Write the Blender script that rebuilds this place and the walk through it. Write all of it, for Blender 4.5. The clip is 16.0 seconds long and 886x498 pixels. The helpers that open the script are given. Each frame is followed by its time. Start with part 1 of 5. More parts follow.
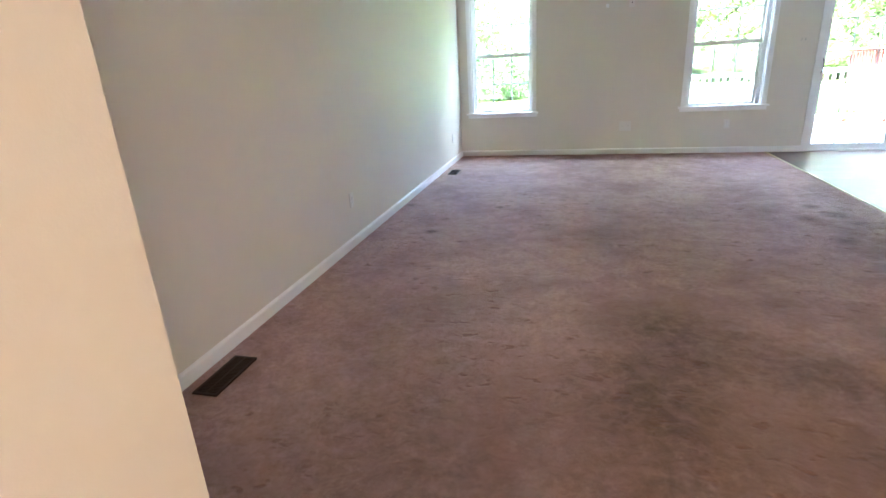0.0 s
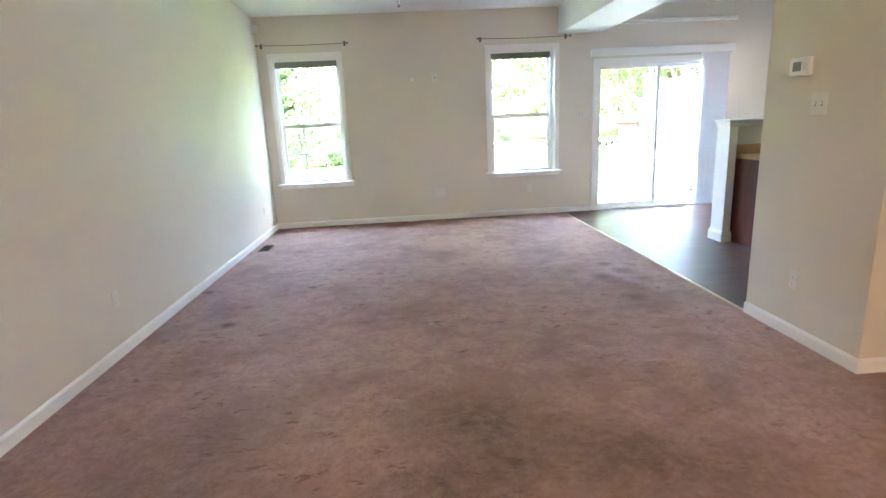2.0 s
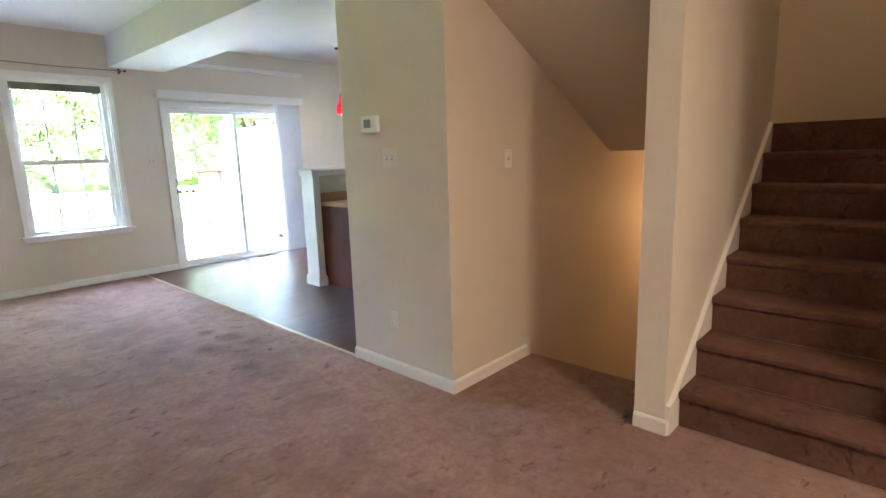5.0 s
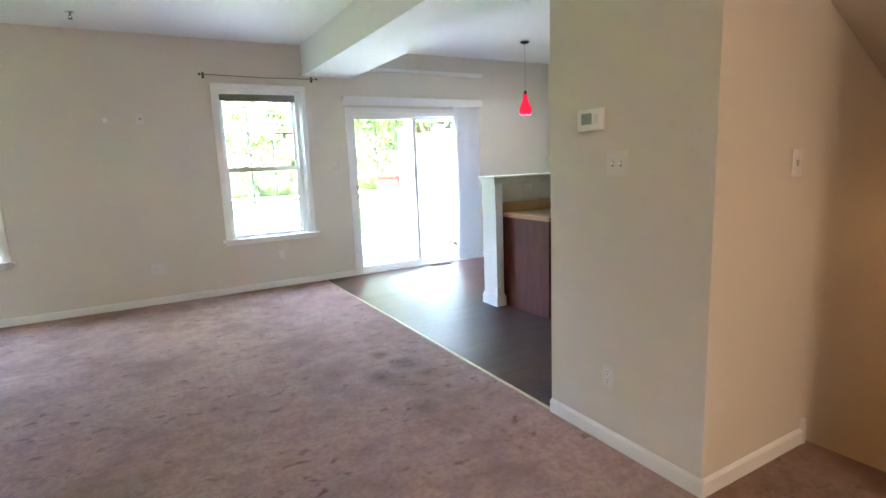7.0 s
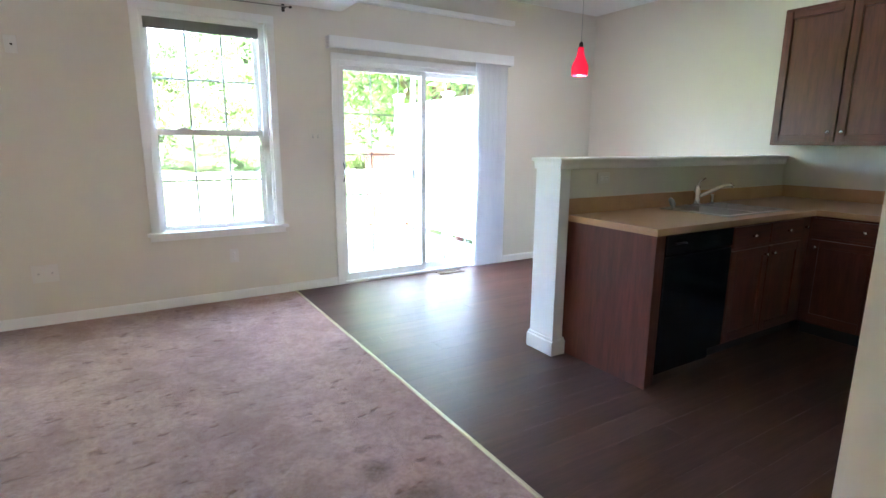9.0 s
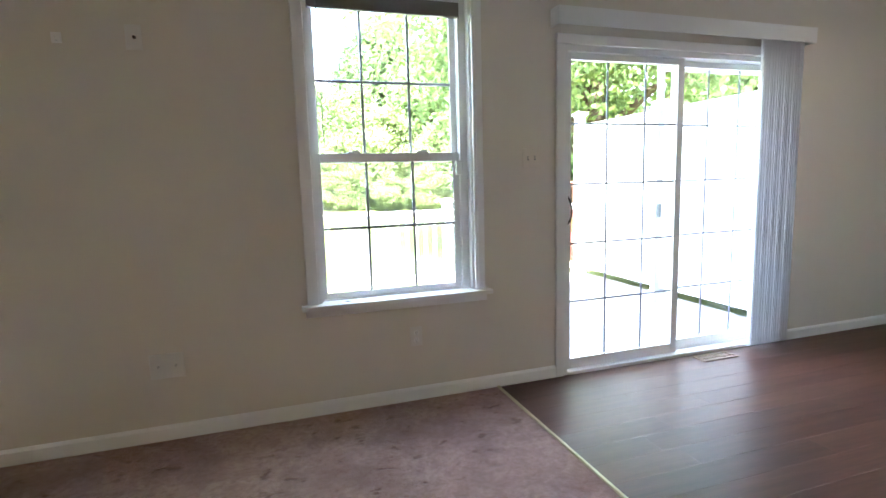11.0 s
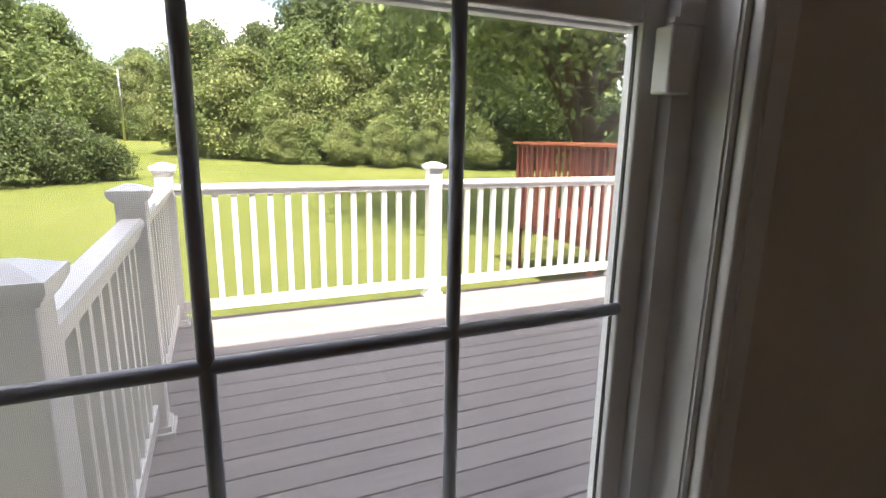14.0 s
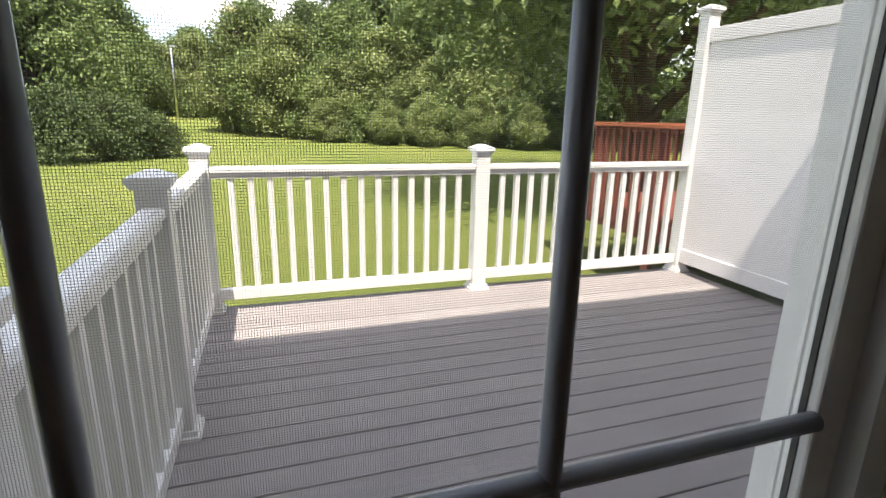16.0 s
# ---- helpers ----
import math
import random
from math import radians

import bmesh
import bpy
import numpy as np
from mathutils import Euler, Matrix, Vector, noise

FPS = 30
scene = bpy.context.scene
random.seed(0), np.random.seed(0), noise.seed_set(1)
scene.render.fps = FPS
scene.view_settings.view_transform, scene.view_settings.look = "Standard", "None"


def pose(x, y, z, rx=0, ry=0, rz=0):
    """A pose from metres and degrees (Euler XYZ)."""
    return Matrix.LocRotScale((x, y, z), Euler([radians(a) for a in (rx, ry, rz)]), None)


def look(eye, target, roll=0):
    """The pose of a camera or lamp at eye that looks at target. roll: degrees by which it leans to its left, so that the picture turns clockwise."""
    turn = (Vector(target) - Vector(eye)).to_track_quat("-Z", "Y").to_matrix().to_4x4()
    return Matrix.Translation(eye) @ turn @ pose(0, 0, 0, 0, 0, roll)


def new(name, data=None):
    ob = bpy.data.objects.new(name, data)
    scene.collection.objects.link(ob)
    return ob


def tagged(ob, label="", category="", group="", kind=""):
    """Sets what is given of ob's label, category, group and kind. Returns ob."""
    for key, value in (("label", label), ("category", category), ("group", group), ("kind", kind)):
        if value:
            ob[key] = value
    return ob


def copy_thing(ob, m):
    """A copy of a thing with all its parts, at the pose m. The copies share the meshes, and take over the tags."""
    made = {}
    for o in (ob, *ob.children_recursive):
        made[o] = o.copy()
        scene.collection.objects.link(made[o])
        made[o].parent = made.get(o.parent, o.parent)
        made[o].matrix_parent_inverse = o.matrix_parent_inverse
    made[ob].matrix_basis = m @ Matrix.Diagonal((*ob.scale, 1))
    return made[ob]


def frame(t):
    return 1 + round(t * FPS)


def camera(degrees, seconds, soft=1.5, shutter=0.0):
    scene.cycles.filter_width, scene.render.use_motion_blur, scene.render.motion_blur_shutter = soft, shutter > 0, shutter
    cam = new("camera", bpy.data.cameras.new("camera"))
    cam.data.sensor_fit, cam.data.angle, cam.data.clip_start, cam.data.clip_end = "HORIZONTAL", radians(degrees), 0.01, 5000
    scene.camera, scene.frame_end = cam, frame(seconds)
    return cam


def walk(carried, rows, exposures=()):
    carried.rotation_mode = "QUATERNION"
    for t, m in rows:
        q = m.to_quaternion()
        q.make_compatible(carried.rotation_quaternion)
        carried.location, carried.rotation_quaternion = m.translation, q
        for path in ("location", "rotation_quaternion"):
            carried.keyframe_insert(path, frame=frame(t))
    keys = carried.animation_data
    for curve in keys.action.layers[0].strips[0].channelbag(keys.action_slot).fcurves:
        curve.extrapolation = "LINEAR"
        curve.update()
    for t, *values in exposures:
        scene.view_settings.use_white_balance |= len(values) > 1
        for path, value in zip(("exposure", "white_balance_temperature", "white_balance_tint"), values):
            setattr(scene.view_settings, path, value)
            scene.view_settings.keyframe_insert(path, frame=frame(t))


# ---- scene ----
cam = camera(81.1, 16.0)

PATH = [
    (0, (1.715, -7.868, 1.326), (1.225, -6.046, 0.661), -3.3),
    (0.5, (1.8, -7.887, 1.342), (1.647, -5.976, 0.774), -2.2),
    (1, (1.855, -7.899, 1.34), (1.869, -5.963, 0.839), -1.8),
    (1.5, (1.87, -7.789, 1.324), (1.914, -5.857, 0.811), -1.8),
    (2, (1.917, -7.473, 1.362), (2.032, -5.533, 0.891), -2.8),
    (2.5, (1.985, -7.186, 1.385), (2.357, -5.273, 0.936), -2.8),
    (3, (1.94, -7.058, 1.431), (2.959, -5.396, 0.986), -2.8),
    (3.5, (2.003, -7.064, 1.382), (3.354, -5.643, 0.985), -2.0),
    (3.7, (2.023, -7.076, 1.395), (3.47, -5.746, 1.022), -1.6),
    (5.8, (2.07, -7.008, 1.379), (3.491, -5.643, 1.039), -1.9),
    (6, (2.06, -6.949, 1.383), (3.367, -5.477, 1.031), -2.9),
    (6.5, (2.167, -6.668, 1.37), (3.243, -5.016, 1.036), -2.9),
    (7, (2.329, -6.347, 1.403), (3.298, -4.628, 1.076), -2.3),
    (7.5, (2.482, -5.904, 1.39), (3.472, -4.202, 1.04), -1.3),
    (8, (2.646, -5.486, 1.367), (3.694, -3.827, 0.984), -1.2),
    (8.5, (2.821, -5.065, 1.38), (3.876, -3.416, 0.969), -0.6),
    (9, (2.929, -4.66, 1.342), (3.95, -2.987, 0.944), 0.4),
    (9.5, (2.954, -4.232, 1.327), (3.877, -2.497, 0.952), 0.2),
    (10, (2.914, -3.766, 1.317), (3.591, -1.912, 0.995), -1.2),
    (10.2, (2.908, -3.591, 1.280), (3.476, -1.699, 1.034), -2.3),
    (12.5, (3.054, -1.433, 1.28), (3.791, 0.401, 0.973), 0.4),
    (13, (3.273, -1.062, 1.274), (3.989, 0.776, 0.943), 0.3),
    (13.5, (3.42, -0.765, 1.268), (4.074, 1.083, 0.872), 0.9),
    (14, (3.455, -0.458, 1.257), (4.229, 1.337, 0.832), 1.0),
    (14.5, (3.492, -0.296, 1.229), (4.28, 1.47, 0.719), 1.8),
    (15, (3.533, -0.21, 1.201), (4.26, 1.557, 0.608), 2.0),
    (15.5, (3.535, -0.191, 1.21), (4.213, 1.593, 0.613), 2.0),
    (16, (3.53, -0.19, 1.269), (4.15, 1.643, 0.764), 1.2),
]
EXPOSURES = [(0.0, 6.1, 5200, 9), (2.0, 6.25, 5450, 10), (3.5, 6.05, 5500, 9), (8.0, 6.1, 5450, 10), (9.0, 6.0, 5450, 11), (10.2, 5.7, 5500, 11), (12.5, 3.55, 6900, 23), (13.0, 3.15, 7000, 26), (14.0, 2.5, 7400, 24), (16.0, 1.85, 7150, 20)]
walk(cam, [(t, look(eye, target, roll)) for t, eye, target, roll in PATH], EXPOSURES)

# ---- exposure is given with the walk ----
# ---- world and sun ----
world = bpy.data.worlds.new("sky_world")
scene.world = world
world.use_nodes = True
wn, wl = world.node_tree.nodes, world.node_tree.links
SUN_EL, SUN_AZ = radians(65), math.atan2(-0.24, -0.97)   # azimuth as atan2(x, y)
sky = wn.new("ShaderNodeTexSky")
sky.sky_type, sky.sun_disc = "NISHITA", False
sky.sun_elevation, sky.sun_rotation = SUN_EL, SUN_AZ
sky.air_density, sky.dust_density, sky.ozone_density = 1.0, 1.5, 1.0
# broken clouds over the blue, everywhere the same kind
wtc = wn.new("ShaderNodeTexCoord")
wmap = wn.new("ShaderNodeMapping")
wmap.inputs["Scale"].default_value = (1, 1, 3.0)
wno = wn.new("ShaderNodeTexNoise")
wno.inputs["Scale"].default_value, wno.inputs["Detail"].default_value = 3.0, 7
wramp = wn.new("ShaderNodeValToRGB")
wramp.color_ramp.elements[0].position, wramp.color_ramp.elements[1].position = 0.47, 0.57
wmix = wn.new("ShaderNodeMixRGB")
wmix.inputs["Color2"].default_value = (7.6, 7.9, 8.4, 1)
wl.new(wtc.outputs["Generated"], wmap.inputs["Vector"])
wl.new(wmap.outputs["Vector"], wno.inputs["Vector"])
wl.new(wno.outputs["Fac"], wramp.inputs["Fac"])
wl.new(wramp.outputs["Color"], wmix.inputs["Fac"])
wl.new(sky.outputs["Color"], wmix.inputs["Color1"])
wl.new(wmix.outputs["Color"], wn["Background"].inputs["Color"])
wn["Background"].inputs["Strength"].default_value = 0.15

sun_data = bpy.data.lights.new("sun", "SUN")
sun_data.energy, sun_data.angle, sun_data.color = 4.0, radians(0.5), (1.0, 0.95, 0.86)
sun = new("sun", sun_data)
to_sun = Vector((math.sin(SUN_AZ) * math.cos(SUN_EL), math.cos(SUN_AZ) * math.cos(SUN_EL), math.sin(SUN_EL)))
sun.matrix_world = look(to_sun * 60, (0, 0, 0))

# ---- lamps of the place, and an added fill at the entry ----
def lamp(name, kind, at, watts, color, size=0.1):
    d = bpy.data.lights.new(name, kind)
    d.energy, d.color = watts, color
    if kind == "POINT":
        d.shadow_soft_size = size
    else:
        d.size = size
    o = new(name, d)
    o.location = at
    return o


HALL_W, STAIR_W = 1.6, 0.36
# unseen area light without a fixture, added to brighten and warm the walls
lamp("entry_fill_light", "AREA", (2.9, -9.1, 2.80), HALL_W, (1.0, 0.70, 0.44), 0.6)
lamp("lower_stair_lamp_light", "POINT", (7.35, -5.75, 0.75), STAIR_W, (1.0, 0.47, 0.16), 0.08)

lamp("upper_stair_lamp_light", "POINT", (6.75, -6.75, 4.7), 0.55, (1.0, 0.58, 0.25), 0.08)
lamp("pendant_bulb_light", "POINT", (6.57, -1.07, 1.93), 0.22, (1.0, 0.85, 0.70), 0.03)

# ---- materials ----
def nodes(name):
    m = bpy.data.materials.new(name)
    m.use_nodes = True
    n, l = m.node_tree.nodes, m.node_tree.links
    return m, n, l, n["Principled BSDF"]


def noise_tex(n, l, scale, detail=4, vec=None, rough=0.6):
    t = n.new("ShaderNodeTexNoise")
    t.inputs["Scale"].default_value, t.inputs["Detail"].default_value = scale, detail
    t.inputs["Roughness"].default_value = rough
    if vec is not None:
        l.new(vec, t.inputs["Vector"])
    return t.outputs["Fac"]


def ramp(n, l, fac, stops):
    r = n.new("ShaderNodeValToRGB")
    while len(r.color_ramp.elements) < len(stops):
        r.color_ramp.elements.new(0.5)
    for e, (p, c) in zip(r.color_ramp.elements, stops):
        e.position, e.color = p, (*c, 1)
    l.new(fac, r.inputs["Fac"])
    return r.outputs["Color"]


def mix(n, l, fac, a, b, mode="MIX"):
    x = n.new("ShaderNodeMixRGB")
    x.blend_type = mode
    for sock, v in (("Fac", fac), ("Color1", a), ("Color2", b)):
        if isinstance(v, (int, float)):
            x.inputs[sock].default_value = v
        elif isinstance(v, tuple):
            x.inputs[sock].default_value = (*v, 1)
        else:
            l.new(v, x.inputs[sock])
    return x.outputs["Color"]


def bump(n, l, bsdf, height, strength, dist=0.01):
    b = n.new("ShaderNodeBump")
    b.inputs["Strength"].default_value, b.inputs["Distance"].default_value = strength, dist
    l.new(height, b.inputs["Height"])
    l.new(b.outputs["Normal"], bsdf.inputs["Normal"])


def world_vec(n, l, scale=(1, 1, 1), obj=False):
    g = n.new("ShaderNodeTexCoord") if obj else n.new("ShaderNodeNewGeometry")
    mp = n.new("ShaderNodeMapping")
    mp.inputs["Scale"].default_value = scale
    l.new(g.outputs["Object" if obj else "Position"], mp.inputs["Vector"])
    return mp.outputs["Vector"]


def plain(name, color, rough=0.5, metal=0.0, vary=0.06, grain=60, bumpy=0.05, spec=0.5):
    """Paint, plastic or metal with a faint two-scale variation."""
    m, n, l, b = nodes(name)
    v = world_vec(n, l)
    big, small = noise_tex(n, l, 1.3, 3, v), noise_tex(n, l, grain, 3, v)
    lo = tuple(c * (1 - vary) for c in color)
    hi = tuple(min(1, c * (1 + vary)) for c in color)
    c = mix(n, l, big, lo, hi)
    c = mix(n, l, 0.15, c, ramp(n, l, small, [(0.3, lo), (0.7, hi)]))
    l.new(c, b.inputs["Base Color"])
    b.inputs["Roughness"].default_value, b.inputs["Metallic"].default_value = rough, metal
    b.inputs["Specular IOR Level"].default_value = spec
    if bumpy:
        bump(n, l, b, small, bumpy, 0.002)
    return m


def wall_paint(name, color):
    m, n, l, b = nodes(name)
    v = world_vec(n, l)
    big, mid, fine = noise_tex(n, l, 0.7, 3, v), noise_tex(n, l, 6, 4, v), noise_tex(n, l, 220, 2, v)
    c = mix(n, l, big, tuple(x * 0.96 for x in color), tuple(min(1, x * 1.03) for x in color))
    c = mix(n, l, ramp(n, l, mid, [(0.55, (0, 0, 0)), (0.8, (0.12, 0.12, 0.12))]), c, tuple(x * 0.8 for x in color))
    l.new(c, b.inputs["Base Color"])
    b.inputs["Roughness"].default_value = 0.62
    b.inputs["Specular IOR Level"].default_value = 0.3
    bump(n, l, b, fine, 0.10, 0.002)
    return m


M_WALL = wall_paint("cream_wall_paint", (0.70, 0.655, 0.58))
M_CEIL = wall_paint("white_ceiling_paint", (0.80, 0.79, 0.77))
M_TRIM = plain("white_trim_paint", (0.82, 0.81, 0.80), 0.35, vary=0.03)
M_VINYL = plain("white_vinyl", (0.80, 0.795, 0.785), 0.32, vary=0.03)
M_PVC = plain("white_rail_vinyl", (0.70, 0.69, 0.70), 0.4, vary=0.04)
M_PLATE = plain("ivory_plastic", (0.72, 0.70, 0.66), 0.35, vary=0.03)
M_GREY = plain("grey_plastic", (0.24, 0.25, 0.25), 0.4)
M_DARKSLOT = plain("dark_slot", (0.02, 0.02, 0.02), 0.6)
M_DARKMETAL = plain("dark_bronze_metal", (0.05, 0.04, 0.035), 0.4, 0.7)
M_RODMETAL = plain("brushed_rod_metal", (0.30, 0.27, 0.24), 0.35, 0.9)
M_CHROME = plain("chrome", (0.75, 0.75, 0.76), 0.12, 1.0, bumpy=0)
M_STEEL = plain("brushed_steel", (0.55, 0.54, 0.52), 0.3, 1.0)
M_BLACK = plain("black_appliance_enamel", (0.006, 0.010, 0.021), 0.16, bumpy=0.01)
M_BLACKGLASS = plain("black_glass", (0.005, 0.005, 0.006), 0.05, bumpy=0)
M_MUNTIN = plain("grey_muntin_paint", (0.28, 0.30, 0.35), 0.28)
M_VENT = plain("brown_metal_register", (0.045, 0.025, 0.017), 0.45, 0.4)
M_REDDECK = plain("red_stained_timber", (0.16, 0.043, 0.028), 0.7, vary=0.25, grain=25, bumpy=0.3)
M_EARTH = plain("bare_earth", (0.16, 0.11, 0.07), 0.95, vary=0.3, grain=20, bumpy=0.5)
M_SIDING = plain("beige_vinyl_siding", (0.55, 0.52, 0.44), 0.6)
M_ROOF = plain("dark_roof_shingle", (0.07, 0.07, 0.07), 0.9, vary=0.2)
M_BLIND = plain("white_blind_vane", (0.88, 0.88, 0.90), 0.5)
bn, bl = M_BLIND.node_tree.nodes, M_BLIND.node_tree.links
btr, bmx = bn.new("ShaderNodeBsdfTranslucent"), bn.new("ShaderNodeMixShader")
btr.inputs["Color"].default_value, bmx.inputs["Fac"].default_value = (0.90, 0.90, 0.92, 1), 0.6
bl.new(bn["Principled BSDF"].outputs["BSDF"], bmx.inputs[1])
bl.new(btr.outputs["BSDF"], bmx.inputs[2])
bl.new(bmx.outputs["Shader"], bn["Material Output"].inputs["Surface"])
M_RAILCAP = plain("rail_cap_vinyl", (0.74, 0.74, 0.78), 0.35)
M_BLINDSLAT = plain("grey_blind_slats", (0.22, 0.21, 0.20), 0.5)


# stains, broad patches that dim the lamplit entry, and 0.05-0.06 spots shading dents
SOIL_AND_SHADE = ((2.17, -5.33, 0.42, 1.0), (2.06, -6.05, 0.44, 1.0), (2.75, -6.20, 0.50, 0.8), (3.15, -5.80, 0.35, 0.6), (2.0, -7.1, 1.5, 0.85), (2.65, -5.58, 0.30, 0.7),
          (3.56, -3.24, 0.11, 0.9), (3.71, -2.86, 0.08, 0.9), (3.81, -3.13, 0.12, 0.9), (3.86, -3.35, 0.10, 0.8), (3.60, -3.79, 0.12, 0.7), (4.6, -5.65, 0.8, 0.7), (3.1, -6.8, 0.8, 0.7),
          (0.9, -5.4, 0.55, 0.5), (3.9, -6.6, 0.8, 0.7), (0.53, -3.80, 0.06, 1.0), (1.00, -2.99, 0.06, 1.0), (0.08, -2.95, 0.06, 1.0), (0.56, -3.43, 0.05, 1.0), (1.2, -6.4, 0.8, 0.7))


def carpet_mat(name="dusty_rose_carpet", worn=1.0, brown=1.0, sheen=0.22):
    """Cut pile: broad matted clouds, soiled and painted-dim walkways, crushed tufts, small dimples with painted shade.
    worn scales every tone.
    """
    m, n, l, b = nodes(name)
    v = world_vec(n, l)
    w = worn
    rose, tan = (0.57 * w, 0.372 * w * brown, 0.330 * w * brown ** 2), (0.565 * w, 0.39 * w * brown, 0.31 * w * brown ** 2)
    shade, soil_shade = (0.27 * w, 0.152 * w * brown, 0.122 * w * brown ** 2), (0.125 * w, 0.072 * w, 0.043 * w)
    big, cloud = noise_tex(n, l, 0.5, 3, v), noise_tex(n, l, 1.7, 6, v, 0.68)
    mott, clump, fib = noise_tex(n, l, 8.0, 5, v, 0.7), noise_tex(n, l, 34, 5, v, 0.75), noise_tex(n, l, 240, 3, v, 0.8)
    c = mix(n, l, ramp(n, l, big, [(0.40, (0, 0, 0)), (0.62, (1, 1, 1))]), rose, tan)
    c = mix(n, l, ramp(n, l, cloud, [(0.46, (0, 0, 0)), (0.66, (0.72, 0.72, 0.72))]), c, shade)
    c = mix(n, l, ramp(n, l, mott, [(0.40, (0.34, 0.34, 0.34)), (0.54, (0, 0, 0))]), c, shade)
    c = mix(n, l, ramp(n, l, mott, [(0.58, (0, 0, 0)), (0.72, (0.5, 0.5, 0.5))]), c, (0.66 * w, 0.47 * w, 0.43 * w))
    c = mix(n, l, ramp(n, l, clump, [(0.40, (0.45, 0.45, 0.45)), (0.54, (0, 0, 0))]), c, shade)
    c = mix(n, l, ramp(n, l, fib, [(0.35, (0.35, 0.35, 0.35)), (0.65, (0, 0, 0))]), c, shade)
    # patches of soil, entry dimness and dent shade painted as colour: (x, y, radius, amount)
    geo = n.new("ShaderNodeNewGeometry")
    tufts = ramp(n, l, noise_tex(n, l, 13, 5, v, 0.75), [(0.36, (1, 1, 1)), (0.62, (0.45, 0.45, 0.45))])
    for cx, cy, rad, amount in SOIL_AND_SHADE:
        d = n.new("ShaderNodeVectorMath")
        d.operation = "DISTANCE"
        d.inputs[1].default_value = (cx, cy, 0)
        l.new(geo.outputs["Position"], d.inputs[0])
        near = n.new("ShaderNodeMath")
        near.operation = "MULTIPLY"
        near.inputs[1].default_value = 0.4 / rad
        l.new(d.outputs["Value"], near.inputs[0])
        a = n.new("ShaderNodeMath")
        a.operation = "MULTIPLY_ADD"
        l.new(cloud, a.inputs[0])
        a.inputs[1].default_value = 0.72
        l.new(near.outputs["Value"], a.inputs[2])
        f = ramp(n, l, a.outputs["Value"], [(0.44, (amount,) * 3), (0.82, (0, 0, 0))])
        f = mix(n, l, 1.0, f, tufts, "MULTIPLY")
        c = mix(n, l, f, c, soil_shade)
    # small crushed dimples, with a dark tone painting the shade in them
    dent = noise_tex(n, l, 1.0, 2, world_vec(n, l, (9, 14, 9)), 0.6)
    where = ramp(n, l, noise_tex(n, l, 0.9, 2, v), [(0.40, (0, 0, 0)), (0.54, (1, 1, 1))])
    hollow = mix(n, l, 1.0, ramp(n, l, dent, [(0.60, (0, 0, 0)), (0.68, (1, 1, 1))]), where, "MULTIPLY")
    c = mix(n, l, mix(n, l, 0.55, (0, 0, 0), hollow), c, (0.16 * w, 0.083 * w, 0.062 * w))
    l.new(c, b.inputs["Base Color"])
    b.inputs["Roughness"].default_value = 0.8
    b.inputs["Specular IOR Level"].default_value = 0.2
    b.inputs["Sheen Weight"].default_value = sheen
    b.inputs["Sheen Roughness"].default_value = 0.35
    b.inputs["Sheen Tint"].default_value = (0.85, 0.72, 0.80, 1)
    h = mix(n, l, 0.5, clump, fib)
    h = mix(n, l, 0.5, h, mott)
    h = mix(n, l, hollow, h, mix(n, l, 0.6, h, (0, 0, 0)))
    bump(n, l, b, h, 1.0, 0.036)
    return m


def wood_mat(name, base, dark, rough, scale=(1.5, 22, 22), spec=0.5, random_amount=0.0, bumpy=0.15):
    m, n, l, b = nodes(name)
    v = world_vec(n, l, scale)
    if random_amount:
        info = n.new("ShaderNodeObjectInfo")
        add = n.new("ShaderNodeVectorMath")
        add.operation = "MULTIPLY_ADD"
        l.new(info.outputs["Random"], add.inputs[0])
        add.inputs[1].default_value = (37, 53, 71)
        l.new(v, add.inputs[2])
        v = add.outputs["Vector"]
    g1, g2 = noise_tex(n, l, 1.6, 6, v, 0.7), noise_tex(n, l, 7, 4, v)
    c = ramp(n, l, g1, [(0.32, dark), (0.68, base)])
    c = mix(n, l, ramp(n, l, g2, [(0.5, (0, 0, 0)), (0.75, (0.5, 0.5, 0.5))]), c, dark)
    if random_amount:
        c = mix(n, l, random_amount, c, ramp(n, l, info.outputs["Random"], [(0, tuple(x * 0.6 for x in base)), (1, tuple(x * 1.5 for x in base))]))
    l.new(c, b.inputs["Base Color"])
    b.inputs["Roughness"].default_value = rough
    b.inputs["Specular IOR Level"].default_value = spec
    bump(n, l, b, g1, bumpy, 0.002)
    return m


M_CARPET = carpet_mat()
# same carpet, browner and darkened: the stairs' dim light is put into its colour
M_STAIRCARPET = carpet_mat("dimmed_stair_carpet", 0.44, 0.84, 0.05)
M_CABINET = wood_mat("cherry_cabinet_wood", (0.158, 0.040, 0.023), (0.072, 0.018, 0.010), 0.36, (14, 14, 1.6))
M_CABINET_H = wood_mat("cherry_cabinet_rail_wood", (0.158, 0.040, 0.023), (0.072, 0.018, 0.010), 0.36, (2, 2, 22))
M_PLANK = wood_mat("dark_vinyl_plank", (0.098, 0.043, 0.029), (0.034, 0.015, 0.010), 0.40, (1.3, 16, 16), 0.34, 0.32, 0.08)
M_DECK = wood_mat("grey_composite_board", (0.285, 0.258, 0.260), (0.175, 0.160, 0.165), 0.7, (2.5, 34, 34), 0.3, 0.25, 0.35)
M_BARK = wood_mat("brown_bark", (0.12, 0.085, 0.06), (0.05, 0.035, 0.025), 0.95, (9, 9, 2), 0.2, 0, 0.8)


